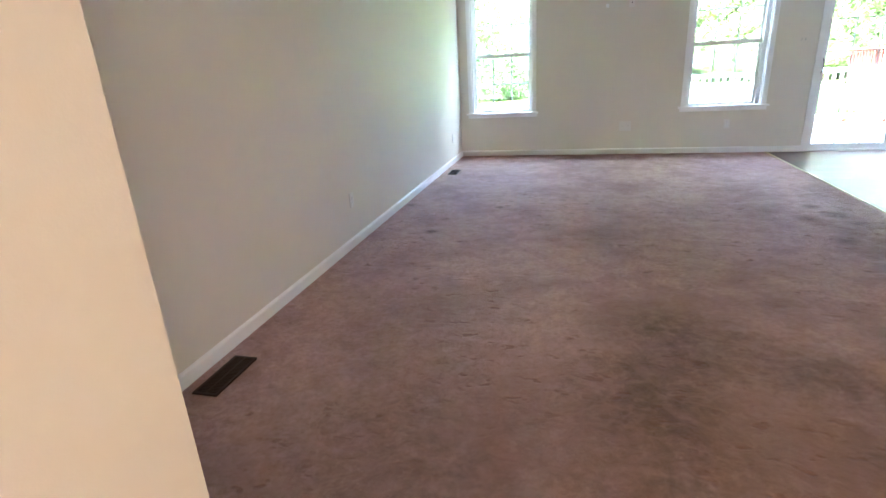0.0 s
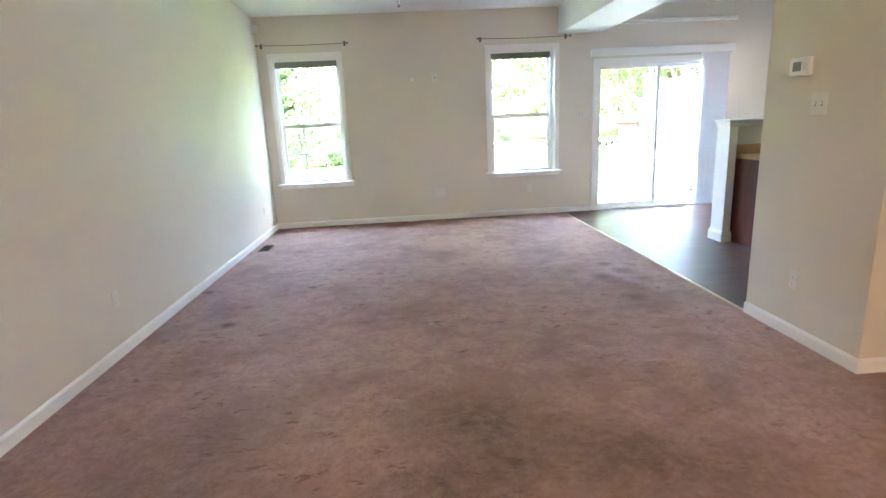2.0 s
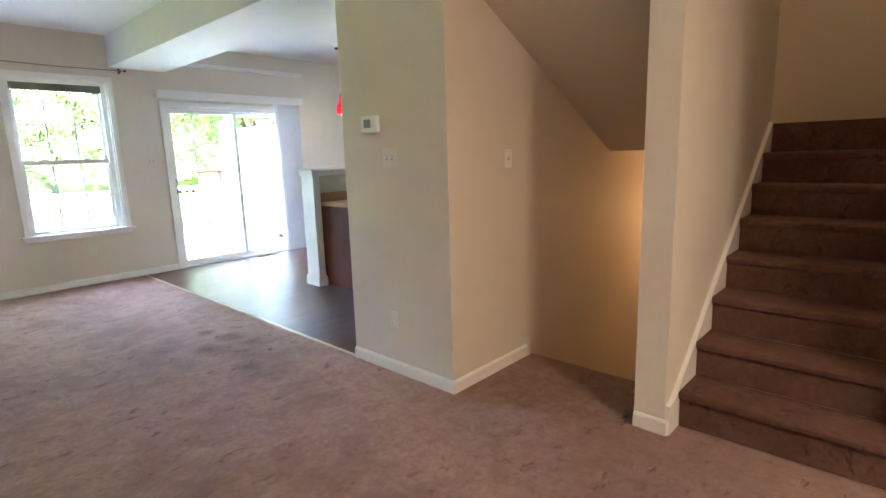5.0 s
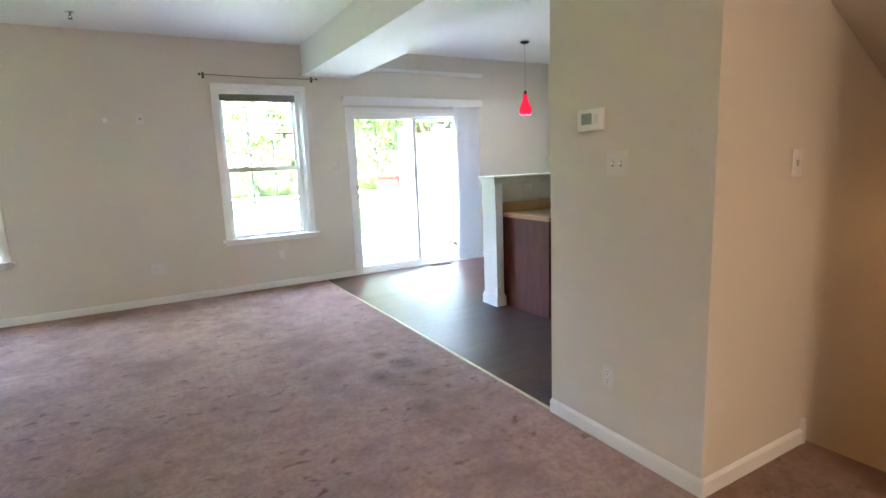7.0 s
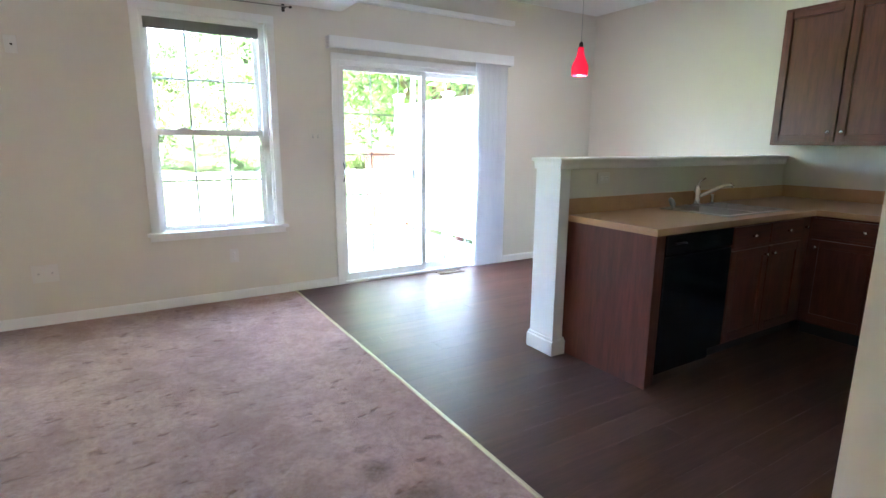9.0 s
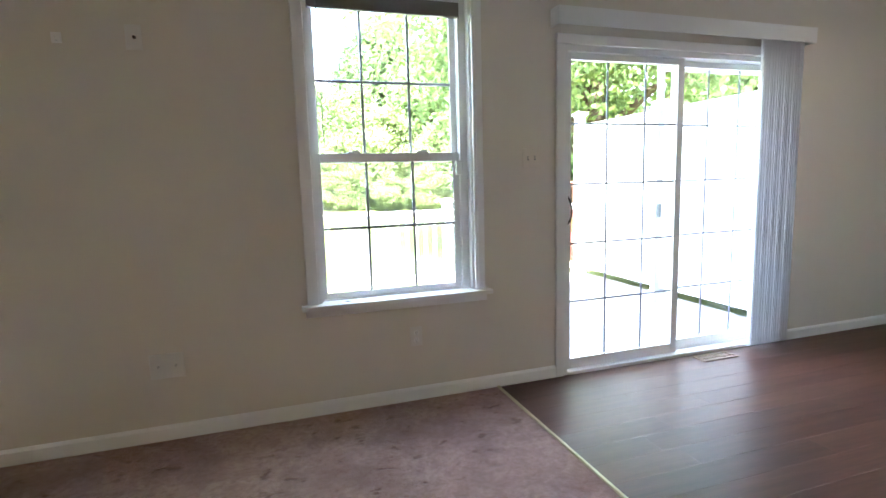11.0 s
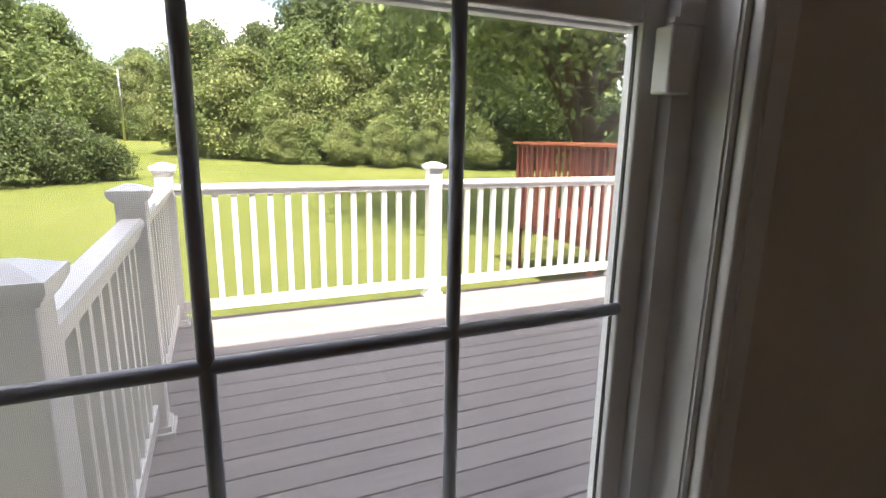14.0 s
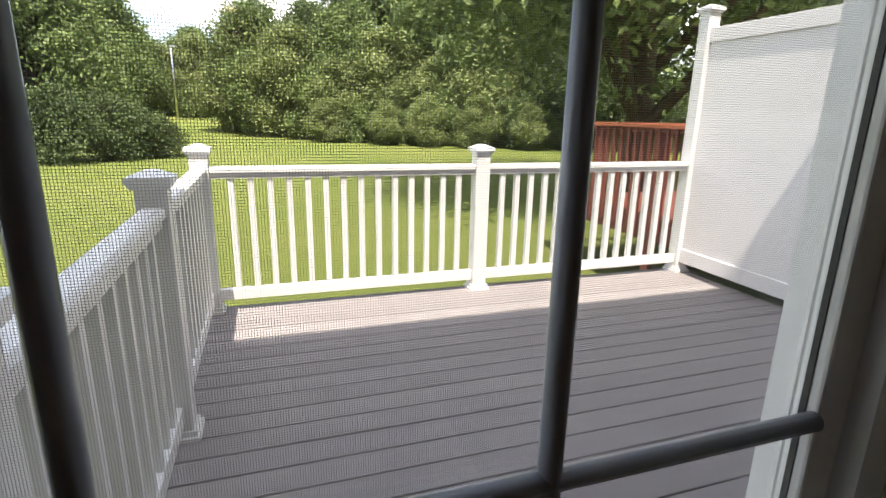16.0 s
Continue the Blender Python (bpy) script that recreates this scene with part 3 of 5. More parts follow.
# ---- windows ----
def casing_window(name, x0, x1, label, flare=0.0):
    """A double-hung window in the opening x0..x1 with casing, stool, sashes and muntins."""
    z0, z1 = WIN_Z
    xr = x1 + flare      # the room-side opening is a little wider than the sashes
    w = base(name, label, "window", "", "structure")
    bm = bmesh.new()
    cw, t = 0.062, 0.018
    box(bm, x0 - cw, x0, -t, 0, z0 + 0.02, z1)
    box(bm, xr, xr + cw, -t, 0, z0 + 0.02, z1)
    box(bm, x0 - cw, xr + cw, -t - 0.003, 0, z1, z1 + cw)
    bevel(bm, 0.004)
    for a, b in ((x0 - cw * 0.45, x0 - cw * 0.3), (xr + cw * 0.3, xr + cw * 0.45)):
        box(bm, a, b, -t - 0.004, -t + 0.001, z0 + 0.03, z1 + 0.01)
    part("window_casing", bm, M_TRIM, w)
    bm = bmesh.new()
    box(bm, x0 - cw - 0.03, xr + cw + 0.03, -0.062, 0.0, z0 - 0.004, z0 + 0.02)
    box(bm, x0 + 0.001, xr - 0.001, 0.0, 0.055, z0 - 0.004, z0 + 0.02)
    part("window_sill", bm, M_TRIM, w, "white painted window stool with dust")
    bm = bmesh.new()
    box(bm, x0 - cw - 0.01, xr + cw + 0.01, -0.015, 0, z0 - 0.05, z0 - 0.004)
    bevel(bm, 0.003)
    part("apron", bm, M_TRIM, w)
    # vinyl frame
    bm = bmesh.new()
    box(bm, x0, x0 + 0.018, 0.0, 0.118, z0 + 0.02, z1)
    if flare:
        box(bm, x1 - 0.018, xr - 0.0005, 0.056, 0.115, z0 + 0.02, z1)
        box(bm, x1 - 0.018, x1 - 0.013, 0.050, 0.056, z0 + 0.02, z1)
        box(bm, xr - 0.010, xr - 0.0005, 0.0, 0.056, z0 + 0.02, z1)
        box(bm, xr - 0.0135, xr - 0.010, 0.004, 0.010, z0 + 0.02, z1)
    else:
        box(bm, x1 - 0.018, x1, 0.0, 0.118, z0 + 0.02, z1)
    box(bm, x0 + 0.018, x1 - 0.018, 0.0, 0.118, z1 - 0.018, z1)
    box(bm, x0 + 0.018, x1 - 0.018, 0.055, 0.105, z0, z0 + 0.026)
    for xa, xb in ((x0 + 0.018, x0 + 0.03), (x1 - 0.03, x1 - 0.018))[:1 if flare else 2]:
        box(bm, xa, xb, 0.035, 0.047, z0 + 0.02, z1 - 0.018)
        box(bm, xa, xb, 0.0895, 0.0900, z0 + 0.026, z1 - 0.018)
    part("window_frame", bm, M_VINYL, w)

    def sash(nm, yc, za, zb, st, rail_b, rail_t, cols, zbars):
        s = base(nm)
        s.parent = w
        xa, xb = x0 + 0.02, x1 - 0.02
        bm = bmesh.new()
        box(bm, xa, xa + st, yc - 0.008, yc + 0.013, za, zb)
        box(bm, xb - st, xb, yc - 0.008, yc + 0.013, za, zb)
        box(bm, xa + st, xb - st, yc - 0.008, yc + 0.013, za, za + rail_b)
        box(bm, xa + st, xb - st, yc - 0.008, yc + 0.013, zb - rail_t, zb)
        bevel(bm, 0.003)
        part("sash_frame", bm, M_VINYL, s)
        # black strips put in for the shade in the groove around the pane
        bm = bmesh.new()
        for gx in (xa + st, xb - st - 0.0015):
            box(bm, gx, gx + 0.0015, yc + 0.0021, yc + 0.0075, za + rail_b, zb - rail_t)
        box(bm, xa + st + 0.0015, xb - st - 0.0015, yc + 0.0021, yc + 0.0075, za + rail_b, za + rail_b + 0.0015)
        part("groove_strip", bm, M_DARKSLOT, s, "black strip for the shaded groove beside the glass")
        bm = bmesh.new()
        box(bm, xa + st - 0.004, xb - st + 0.004, yc - 0.002, yc + 0.002, za + rail_b - 0.004, zb - rail_t + 0.004)
        g = part("pane", bm, M_GLASS, s)
        g.visible_shadow = False
        for xc in cols:
            bm = bmesh.new()
            lathe(bm, [(0.0085, za + rail_b), (0.0085, zb - rail_t)], 12, (xc, yc - 0.006, 0))
            part("muntin", bm, M_MUNTIN, s, smooth=True)
        for zc in zbars:
            bm = bmesh.new()
            lathe(bm, [(0.0085, xa + st), (0.0085, xb - st)], 12, (0, yc - 0.006, zc), "x")
            part("muntin", bm, M_MUNTIN, s, smooth=True)
        return s

    zm = 1.395
    dx = x0 - WIN_B[0]
    sash("lower_sash", 0.076, z0 + 0.026, zm + 0.048, 0.036, 0.032, 0.048, (3.43 + dx, 3.697 + dx), (1.03,))
    sash("upper_sash", 0.1035, zm - 0.002, z1 - 0.018, 0.036, 0.040, 0.040, (3.43 + dx, 3.697 + dx), (1.83,))
    for xc in (x0 + 0.24, x1 - 0.24):
        bm = bmesh.new()
        box(bm, xc - 0.035, xc + 0.035, 0.066, 0.09, zm + 0.048, zm + 0.056)
        lathe(bm, [(0.013, zm + 0.056), (0.013, zm + 0.064), (0.0, zm + 0.066)], 12, (xc, 0.078, 0))
        box(bm, xc - 0.004, xc + 0.03, 0.072, 0.082, zm + 0.058, zm + 0.066)
        part("sash_lock", bm, M_VINYL, w, "small white sash lock")
    return w


win_a = casing_window("window_1", *WIN_A, "white double-hung window with colonial grilles in the far corner")
win_b = casing_window("window_2", *WIN_B, "white double-hung window with colonial grilles beside the sliding door", 0.04)


def mini_blind(x0, x1):
    b = base("mini_blind", "grey mini blind drawn fully up under the window head", "window blind", "raised mini blinds")
    bm = bmesh.new()
    box(bm, x0 + 0.02, x1 - 0.02, 0.006, 0.034, WIN_Z[1] - 0.042, WIN_Z[1] - 0.018)
    part("headrail", bm, M_VINYL, b, "white blind headrail")
    bm = bmesh.new()
    for k in range(19):
        z = WIN_Z[1] - 0.046 - k * 0.0042
        box(bm, x0 + 0.024, x1 - 0.024, 0.007, 0.033, z - 0.0028, z)
    part("slats", bm, M_BLINDSLAT, b, "stack of grey slats")
    bm = bmesh.new()
    tube(bm, [(x0 + 0.07, 0.004, WIN_Z[1] - 0.04), (x0 + 0.072, 0.003, 1.9), (x0 + 0.075, 0.003, 1.5)], 0.003, 6)
    part("tilt_wand", bm, M_GREY, b, "thin dark tilt wand")
    return b


mini_blind(*WIN_A)
mini_blind(*WIN_B)


def curtain_rod(x0, x1, z):
    r = base("curtain_rod", "thin bronze curtain rod without curtains above the window", "curtain rod", "curtain rods")
    bm = bmesh.new()
    tube(bm, [(x0, -0.075, z), ((x0 + x1) / 2, -0.075, z - 0.012), (x1, -0.075, z - 0.004)], 0.0055, 10)
    part("rod", bm, M_RODMETAL, r, smooth=True)
    for x in (x0, x1):
        s = -1 if x == x0 else 1
        bm = bmesh.new()
        lathe(bm, [(0.006, 0), (0.011, 0.006 * s), (0.012, 0.014 * s), (0.008, 0.023 * s), (0.0, 0.026 * s)], 12, (x, -0.075, z - (0 if s < 0 else 0.004)), "x")
        part("finial", bm, M_DARKMETAL, r, smooth=True)
        bm = bmesh.new()
        xx = x - s * 0.03
        box(bm, xx - 0.012, xx + 0.012, -0.005, 0, z - 0.03, z + 0.03)
        box(bm, xx - 0.005, xx + 0.005, -0.078, -0.005, z - 0.014, z - 0.007)
        part("bracket", bm, M_DARKMETAL, r)


curtain_rod(0.04, 1.20, 2.465)
curtain_rod(2.975, 4.22, 2.445)

leaf = base("dry_leaf", "tiny dry brown leaf lying on the window sill", "leaf")
bm = bmesh.new()
lv = [bm.verts.new(p) for p in ((0, 0, 0.001), (0.012, 0.007, 0.005), (0.03, 0, 0.002), (0.014, -0.008, 0.004), (-0.01, 0.002, 0.003))]
bm.faces.new((lv[0], lv[3], lv[2], lv[1]))
bm.faces.new((lv[0], lv[1], lv[4]))
bmesh.ops.solidify(bm, geom=bm.faces[:], thickness=0.0012)
part("blade", bm, M_EARTH, leaf)
leaf.location = (3.27, -0.02, WIN_Z[0] + 0.0215)

# ---- sliding glass door ----
door = base("door_1", "closed white sliding glass door with colonial grilles onto the deck", "sliding door", "", "structure")
x0, x1 = DOOR
bm = bmesh.new()
box(bm, x0 - 0.06, x0, -0.018, 0, 0, DOOR_Z)
box(bm, x1, x1 + 0.06, -0.018, 0, 0, DOOR_Z)
box(bm, x0 - 0.06, x1 + 0.06, -0.021, 0, DOOR_Z, DOOR_Z + 0.06)
bevel(bm, 0.004)
part("door_casing", bm, M_TRIM, door)
bm = bmesh.new()
box(bm, x0, x0 + 0.03, 0, 0.135, 0, DOOR_Z)
box(bm, x1 - 0.03, x1, 0, 0.135, 0, DOOR_Z)
box(bm, x0 + 0.03, x1 - 0.03, 0, 0.135, DOOR_Z - 0.035, DOOR_Z)
box(bm, x0 + 0.03, x1 - 0.03, -0.01, 0.16, -0.02, 0.022)
box(bm, x0 + 0.03, x1 - 0.03, 0.074, 0.080, 0.022, 0.034)
part("door_frame", bm, M_VINYL, door)
DOOR_BARS = (0.475, 0.855, 1.235, 1.61)


def door_panel(xa, xb, yc, bars, nm):
    s = base(nm)
    s.parent = door
    st = 0.052
    za, zb = 0.024, DOOR_Z - 0.037
    bm = bmesh.new()
    box(bm, xa, xa + st, yc - 0.018, yc + 0.018, za, zb)
    box(bm, xb - st, xb, yc - 0.018, yc + 0.018, za, zb)
    box(bm, xa + st, xb - st, yc - 0.018, yc + 0.018, za, za + 0.07)
    box(bm, xa + st, xb - st, yc - 0.018, yc + 0.018, zb - 0.040, zb)
    bevel(bm, 0.003)
    part("panel_frame", bm, M_VINYL, s)
    bm = bmesh.new()
    box(bm, xa + st - 0.004, xb - st + 0.004, yc - 0.002, yc + 0.002, za + 0.066, zb - 0.036)
    g = part("pane", bm, M_GLASS, s)
    g.visible_shadow = False
    for xc in bars:
        bm = bmesh.new()
        box(bm, xc - 0.006, xc + 0.006, yc - 0.008, yc - 0.003, za + 0.07, zb - 0.040)
        part("muntin", bm, M_MUNTIN, s)
    for zc in DOOR_BARS:
        bm = bmesh.new()
        box(bm, xa + st, xb - st, yc - 0.0085, yc - 0.0035, zc - 0.006, zc + 0.006)
        part("muntin", bm, M_MUNTIN, s)
    return s


door_panel(4.662, 5.58, 0.048, (4.985, 5.275), "sliding_panel")
door_panel(5.55, 6.44, 0.104, (5.85, 6.125), "fixed_panel")
bm = bmesh.new()
tube(bm, [(4.683, 0.03 - 0.062 * math.sin(math.pi * k / 12) ** 0.6, 1.165 - 0.0155 * k) for k in range(13)], 0.0065, 10)
part("door_handle", bm, M_DARKMETAL, door, "dark curved pull handle", True)
# sliding insect screen outside the fixed panel
scr = base("screen_door", "white framed sliding insect screen outside the glass door", "screen door")
bm = bmesh.new()
box(bm, 5.475, 5.525, 0.150, 0.166, 0.024, DOOR_Z - 0.037)
box(bm, 6.385, 6.44, 0.150, 0.166, 0.024, DOOR_Z - 0.037)
box(bm, 5.525, 6.385, 0.150, 0.166, 0.024, 0.085)
box(bm, 5.525, 6.385, 0.150, 0.166, DOOR_Z - 0.09, DOOR_Z - 0.037)
part("screen_frame", bm, M_VINYL, scr)
boxpart("latch", (5.484, 5.510, 0.134, 0.150, 0.985, 1.075), M_GREY, scr, "dark grey screen latch", 0.004)
# valance and gathered vertical blind
val = base("vertical_blind", "white vertical blind gathered beside the sliding door", "vertical blind")
bm = bmesh.new()
box(bm, 4.54, 6.57, -0.115, -0.105, 2.155, 2.255)
box(bm, 4.54, 4.55, -0.105, -0.022, 2.155, 2.255)
box(bm, 6.56, 6.57, -0.105, -0.022, 2.155, 2.255)
box(bm, 4.55, 6.56, -0.105, -0.022, 2.245, 2.255)
part("valance", bm, M_VINYL, val, "white blind valance")
boxpart("headrail", (4.60, 6.54, -0.085, -0.045, 2.19, 2.225), M_GREY, val, "grey blind headrail")
vane = None
for k in range(20):
    x = 6.14 + k * 0.0195
    bm = bmesh.new()
    a = radians(28 + 4 * math.sin(k * 1.7))
    dx, dy = 0.043 * math.cos(a), 0.043 * math.sin(a)
    prof = [(-dx, -dy), (-dx * 0.4, -dy * 0.55 - 0.0), (dx * 0.4 + 0.004, dy * 0.45), (dx, dy), (dx - 0.001, dy + 0.001), (dx * 0.4 + 0.003, dy * 0.45 + 0.001), (-dx * 0.4 - 0.001, -dy * 0.55 + 0.001), (-dx - 0.001, -dy + 0.001)]
    prism(bm, [(x + u, -0.066 + v) for u, v in prof], "z", 0.03, 2.19)
    part("vane", bm, M_BLIND, val)
# white board high over the door
bar = base("high_shelf_board", "white board fixed high on the wall above the sliding door", "wall board")
boxpart("board", (4.72, 6.62, -0.055, 0.0, 2.575, 2.62), M_TRIM, bar, "", 0.004)

# ---- little things on the walls ----
def outlet(at, face, name="power_outlet", label="white duplex power outlet low on the wall"):
    """face: the turn about z; 0 looks to -y."""
    o = base(name, label, "power outlet", "power outlets")
    bm = bmesh.new()
    box(bm, -0.036, 0.036, -0.006, 0, -0.058, 0.058)
    bevel(bm, 0.003)
    part("cover_plate", bm, M_PLATE, o)
    for zc in (0.021, -0.021):
        bm = bmesh.new()
        lathe(bm, [(0.016, 0), (0.016, -0.003), (0.0, -0.0032)], 16, (0, -0.006, zc), "y")
        part("receptacle", bm, M_TRIM, o)
        bm = bmesh.new()
        for dx in (-0.006, 0.006):
            box(bm, dx - 0.001, dx + 0.001, -0.0102, -0.009, zc - 0.002, zc + 0.008)
        box(bm, -0.002, 0.002, -0.0102, -0.009, zc - 0.011, zc - 0.007)
        part("slot", bm, M_DARKSLOT, o)
    o.matrix_world = pose(*at, 0, 0, face)
    return o


def switch_plate(at, face, gangs=2, label="white double toggle switch plate", paint=None):
    o = base("light_switch", label, "light switch", "light switches")
    w = 0.036 + 0.023 * (gangs - 1)
    bm = bmesh.new()
    box(bm, -w, w, -0.006, 0, -0.058, 0.058)
    bevel(bm, 0.003)
    part("cover_plate", bm, paint or M_PLATE, o)
    for g in range(gangs):
        xc = (g - (gangs - 1) / 2) * 0.046
        bm = bmesh.new()
        box(bm, xc - 0.005, xc + 0.005, -0.0075, -0.006, -0.012, 0.012)
        part("toggle_slot", bm, M_GREY, o)
        bm = bmesh.new()
        box(bm, xc - 0.0038, xc + 0.0038, -0.017, -0.0075, -0.003, 0.008)
        part("toggle", bm, paint or M_TRIM, o)
    o.matrix_world = pose(*at, 0, 0, face)
    return o


outlet((0.0, -4.19, 0.37), 90)
outlet((0.0, -0.60, 0.355), 90)
outlet((EDGE, -4.66, 0.352), -90)
outlet((3.665, 0.0, 0.385), 0, label="white duplex power outlet under the window")
o = outlet((5.60, -2.29, 1.13), 0, label="white duplex power outlet set sideways on the half wall")
o.matrix_world = pose(5.60, -2.29, 1.13, 0, 90, 0)
switch_plate((EDGE, -4.695, 1.369), -90, 2, "white double toggle switch plate under the thermostat")
switch_plate((4.42, 0.0, 1.40), 0, 2, "cream painted double switch plate beside the sliding door", M_WALL)
# stair plate in trim white, not ivory: lamp glow put into its colour
switch_plate((4.73, ST_Y0, 1.345), 0, 1, "single white switch plate on the stair wall", M_TRIM)

th = base("thermostat", "white wall thermostat with grey display", "thermostat")
bm = bmesh.new()
box(bm, -0.075, 0.075, -0.028, 0, -0.05, 0.05)
bevel(bm, 0.006)
part("housing", bm, M_TRIM, th)
boxpart("display", (-0.045, 0.018, -0.030, -0.027, -0.022, 0.028), M_GREY, th, "grey display")
boxpart("buttons", (0.035, 0.055, -0.030, -0.027, -0.02, 0.02), M_PLATE, th)
th.matrix_world = pose(EDGE, -4.545, 1.575, 0, 0, -90)

# television plates on the far wall
pl = base("tv_bracket_plate", "small white cable plate high on the wall", "wall plate")
boxpart("cover_plate", (2.322, 2.392, -0.006, 0, 1.923, 2.038), M_PLATE, pl, "", 0.003)
bm = bmesh.new()
lathe(bm, [(0.008, 0), (0.006, -0.014), (0, -0.015)], 10, (2.36, -0.006, 1.980), "y")
part("coax_jack", bm, M_DARKMETAL, pl)
hk = base("wall_hook", "small white hook high on the wall", "hook")
bm = bmesh.new()
box(bm, 2.03, 2.07, -0.008, 0, 1.94, 1.985)
tube(bm, [(2.05, -0.006, 1.95), (2.05, -0.03, 1.945), (2.05, -0.034, 1.965)], 0.004, 8)
part("hook", bm, M_TRIM, hk)
lp = base("cable_plate", "white double cable plate low on the far wall", "wall plate")
boxpart("cover_plate", (2.28, 2.44, -0.006, 0, 0.325, 0.455), M_PLATE, lp, "", 0.003)
for x in (2.32, 2.40):
    bm = bmesh.new()
    lathe(bm, [(0.007, 0), (0.006, -0.010), (0, -0.011)], 10, (x, -0.006, 0.39), "y")
    part("coax_jack", bm, M_STEEL, lp)

# fire sprinkler under the ceiling
sp = base("fire_sprinkler", "small chrome pendant fire sprinkler on the ceiling", "sprinkler")
bm = bmesh.new()
lathe(bm, [(0.034, 0), (0.034, -0.006), (0.014, -0.012), (0.010, -0.030), (0.006, -0.034)], 16, (1.93, -0.62, CEIL))
part("escutcheon", bm, M_CHROME, sp, smooth=True)
bm = bmesh.new()
for s in (-1, 1):
    tube(bm, [(1.93 + s * 0.008, -0.62, CEIL - 0.032), (1.93 + s * 0.014, -0.62, CEIL - 0.045), (1.93, -0.62, CEIL - 0.060)], 0.003, 6)
lathe(bm, [(0.016, -0.060), (0.018, -0.063), (0.0, -0.065)], 12, (1.93, -0.62, CEIL))
part("deflector", bm, M_DARKMETAL, sp)

# motion sensor in the far corner
se = base("corner_sensor", "small white alarm sensor in the ceiling corner", "alarm sensor")
bm = bmesh.new()
prism(bm, [(0.0, 0.0), (0.055, 0.0), (0.0, -0.055)], "z", 2.64, 2.73)
part("sensor_body", bm, M_TRIM, se)

# window alarm contact on the right jamb
al = base("window_alarm_contact", "small white wireless contact on the window jamb", "alarm contact")
boxpart("contact_body", (3.953, 3.990, 0.030, 0.058, 1.312, 1.39), M_TRIM, al, "", 0.003)
boxpart("magnet", (3.950, 4.000, 0.026, 0.034, 1.391, 1.397), M_VINYL, al)


def floor_register(x0, x1, y0, y1, along_y=True, mat=None, label="brown metal floor register beside the wall", name="floor_register"):
    r = base(name, label, "floor vent", "floor registers")
    m = mat or M_VENT
    bm = bmesh.new()
    for d in ((x0, x1, y0, y0 + 0.012), (x0, x1, y1 - 0.012, y1), (x0, x0 + 0.012, y0 + 0.012, y1 - 0.012), (x1 - 0.012, x1, y0 + 0.012, y1 - 0.012)):
        box(bm, *d, 0.0, 0.009)
    part("frame", bm, m, r)
    # flat black sheet paints the shade down the duct
    boxpart("duct", (x0 + 0.012, x1 - 0.012, y0 + 0.012, y1 - 0.012, 0.0005, 0.003), M_DARKSLOT, r, "black sheet for the darkness in the duct")
    bm = bmesh.new()
    if along_y:
        k = y0 + 0.022
        while k < y1 - 0.016:
            box(bm, x0 + 0.012, x1 - 0.012, k, k + 0.003, 0.003, 0.008)
            k += 0.011
        box(bm, (x0 + x1) / 2 - 0.003, (x0 + x1) / 2 + 0.003, y0 + 0.012, y1 - 0.012, 0.0032, 0.0085)
    else:
        k = x0 + 0.022
        while k < x1 - 0.016:
            box(bm, k, k + 0.003, y0 + 0.012, y1 - 0.012, 0.003, 0.008)
            k += 0.011
        box(bm, x0 + 0.012, x1 - 0.012, (y0 + y1) / 2 - 0.003, (y0 + y1) / 2 + 0.003, 0.0032, 0.0085)
    part("louvres", bm, m, r)


floor_register(0.075, 0.20, -6.24, -5.92)
floor_register(0.10, 0.22, -1.42, -1.14)
floor_register(5.65, 5.95, -0.16, -0.05, False, plain("tan_metal_register", (0.20, 0.13, 0.09), 0.4, 0.5), "tan metal floor register in the planks by the door")

# ---- kitchen ----
hw = base("half_wall", "cream half wall with white moulded cap beside the kitchen counter", "half wall", "", "structure")
HY0, HY1 = -2.29, -2.12
bm = bmesh.new()
box(bm, 5.262, KX, HY0, HY1, 0, 1.240)
part("wall_body", bm, M_WALL, hw)
boxpart("end_board", (5.178, 5.262, HY0 - 0.045, HY1 + 0.004, 0, 1.240), M_TRIM, hw, "white painted end board", 0.002)
bm = bmesh.new()
prism(bm, [(HY0 - 0.004, 1.192), (HY0 - 0.010, 1.197), (HY0 - 0.013, 1.225), (HY0 - 0.018, 1.240), (HY1 + 0.018, 1.240), (HY1 + 0.013, 1.225), (HY1 + 0.010, 1.197), (HY1 + 0.004, 1.192)], "x", 5.275, KX)
prism(bm, [(HY0 - 0.045, 1.192), (HY0 - 0.051, 1.197), (HY0 - 0.054, 1.225), (HY0 - 0.059, 1.240), (HY1 + 0.018, 1.240), (HY1 + 0.013, 1.225), (HY1 + 0.010, 1.197), (HY1 + 0.004, 1.192)], "x", 5.166, 5.274)
part("cap_moulding", bm, M_TRIM, hw)
bm = bmesh.new()
box(bm, 5.152, 5.290, HY0 - 0.072, HY1 + 0.030, 1.240, 1.262)
box(bm, 5.290, KX, HY0 - 0.030, HY1 + 0.030, 1.240, 1.262)
bevel(bm, 0.006)
part("cap", bm, M_TRIM, hw, "white wooden cap board")
bm = bmesh.new()
box(bm, 5.160, 5.276, HY0 - 0.062, HY1 + 0.018, 0, 0.095)
bevel(bm, 0.005)
box(bm, 5.168, 5.270, HY0 - 0.054, HY1 + 0.011, 0.09, 0.112)
box(bm, 5.276, KX, HY1, HY1 + 0.014, 0, 0.09)
part("base_trim", bm, M_TRIM, hw)

CY0, CY1 = -2.92, HY0 - 0.001       # cabinets' depth
LEGX = 7.02                     # front of the right-hand run
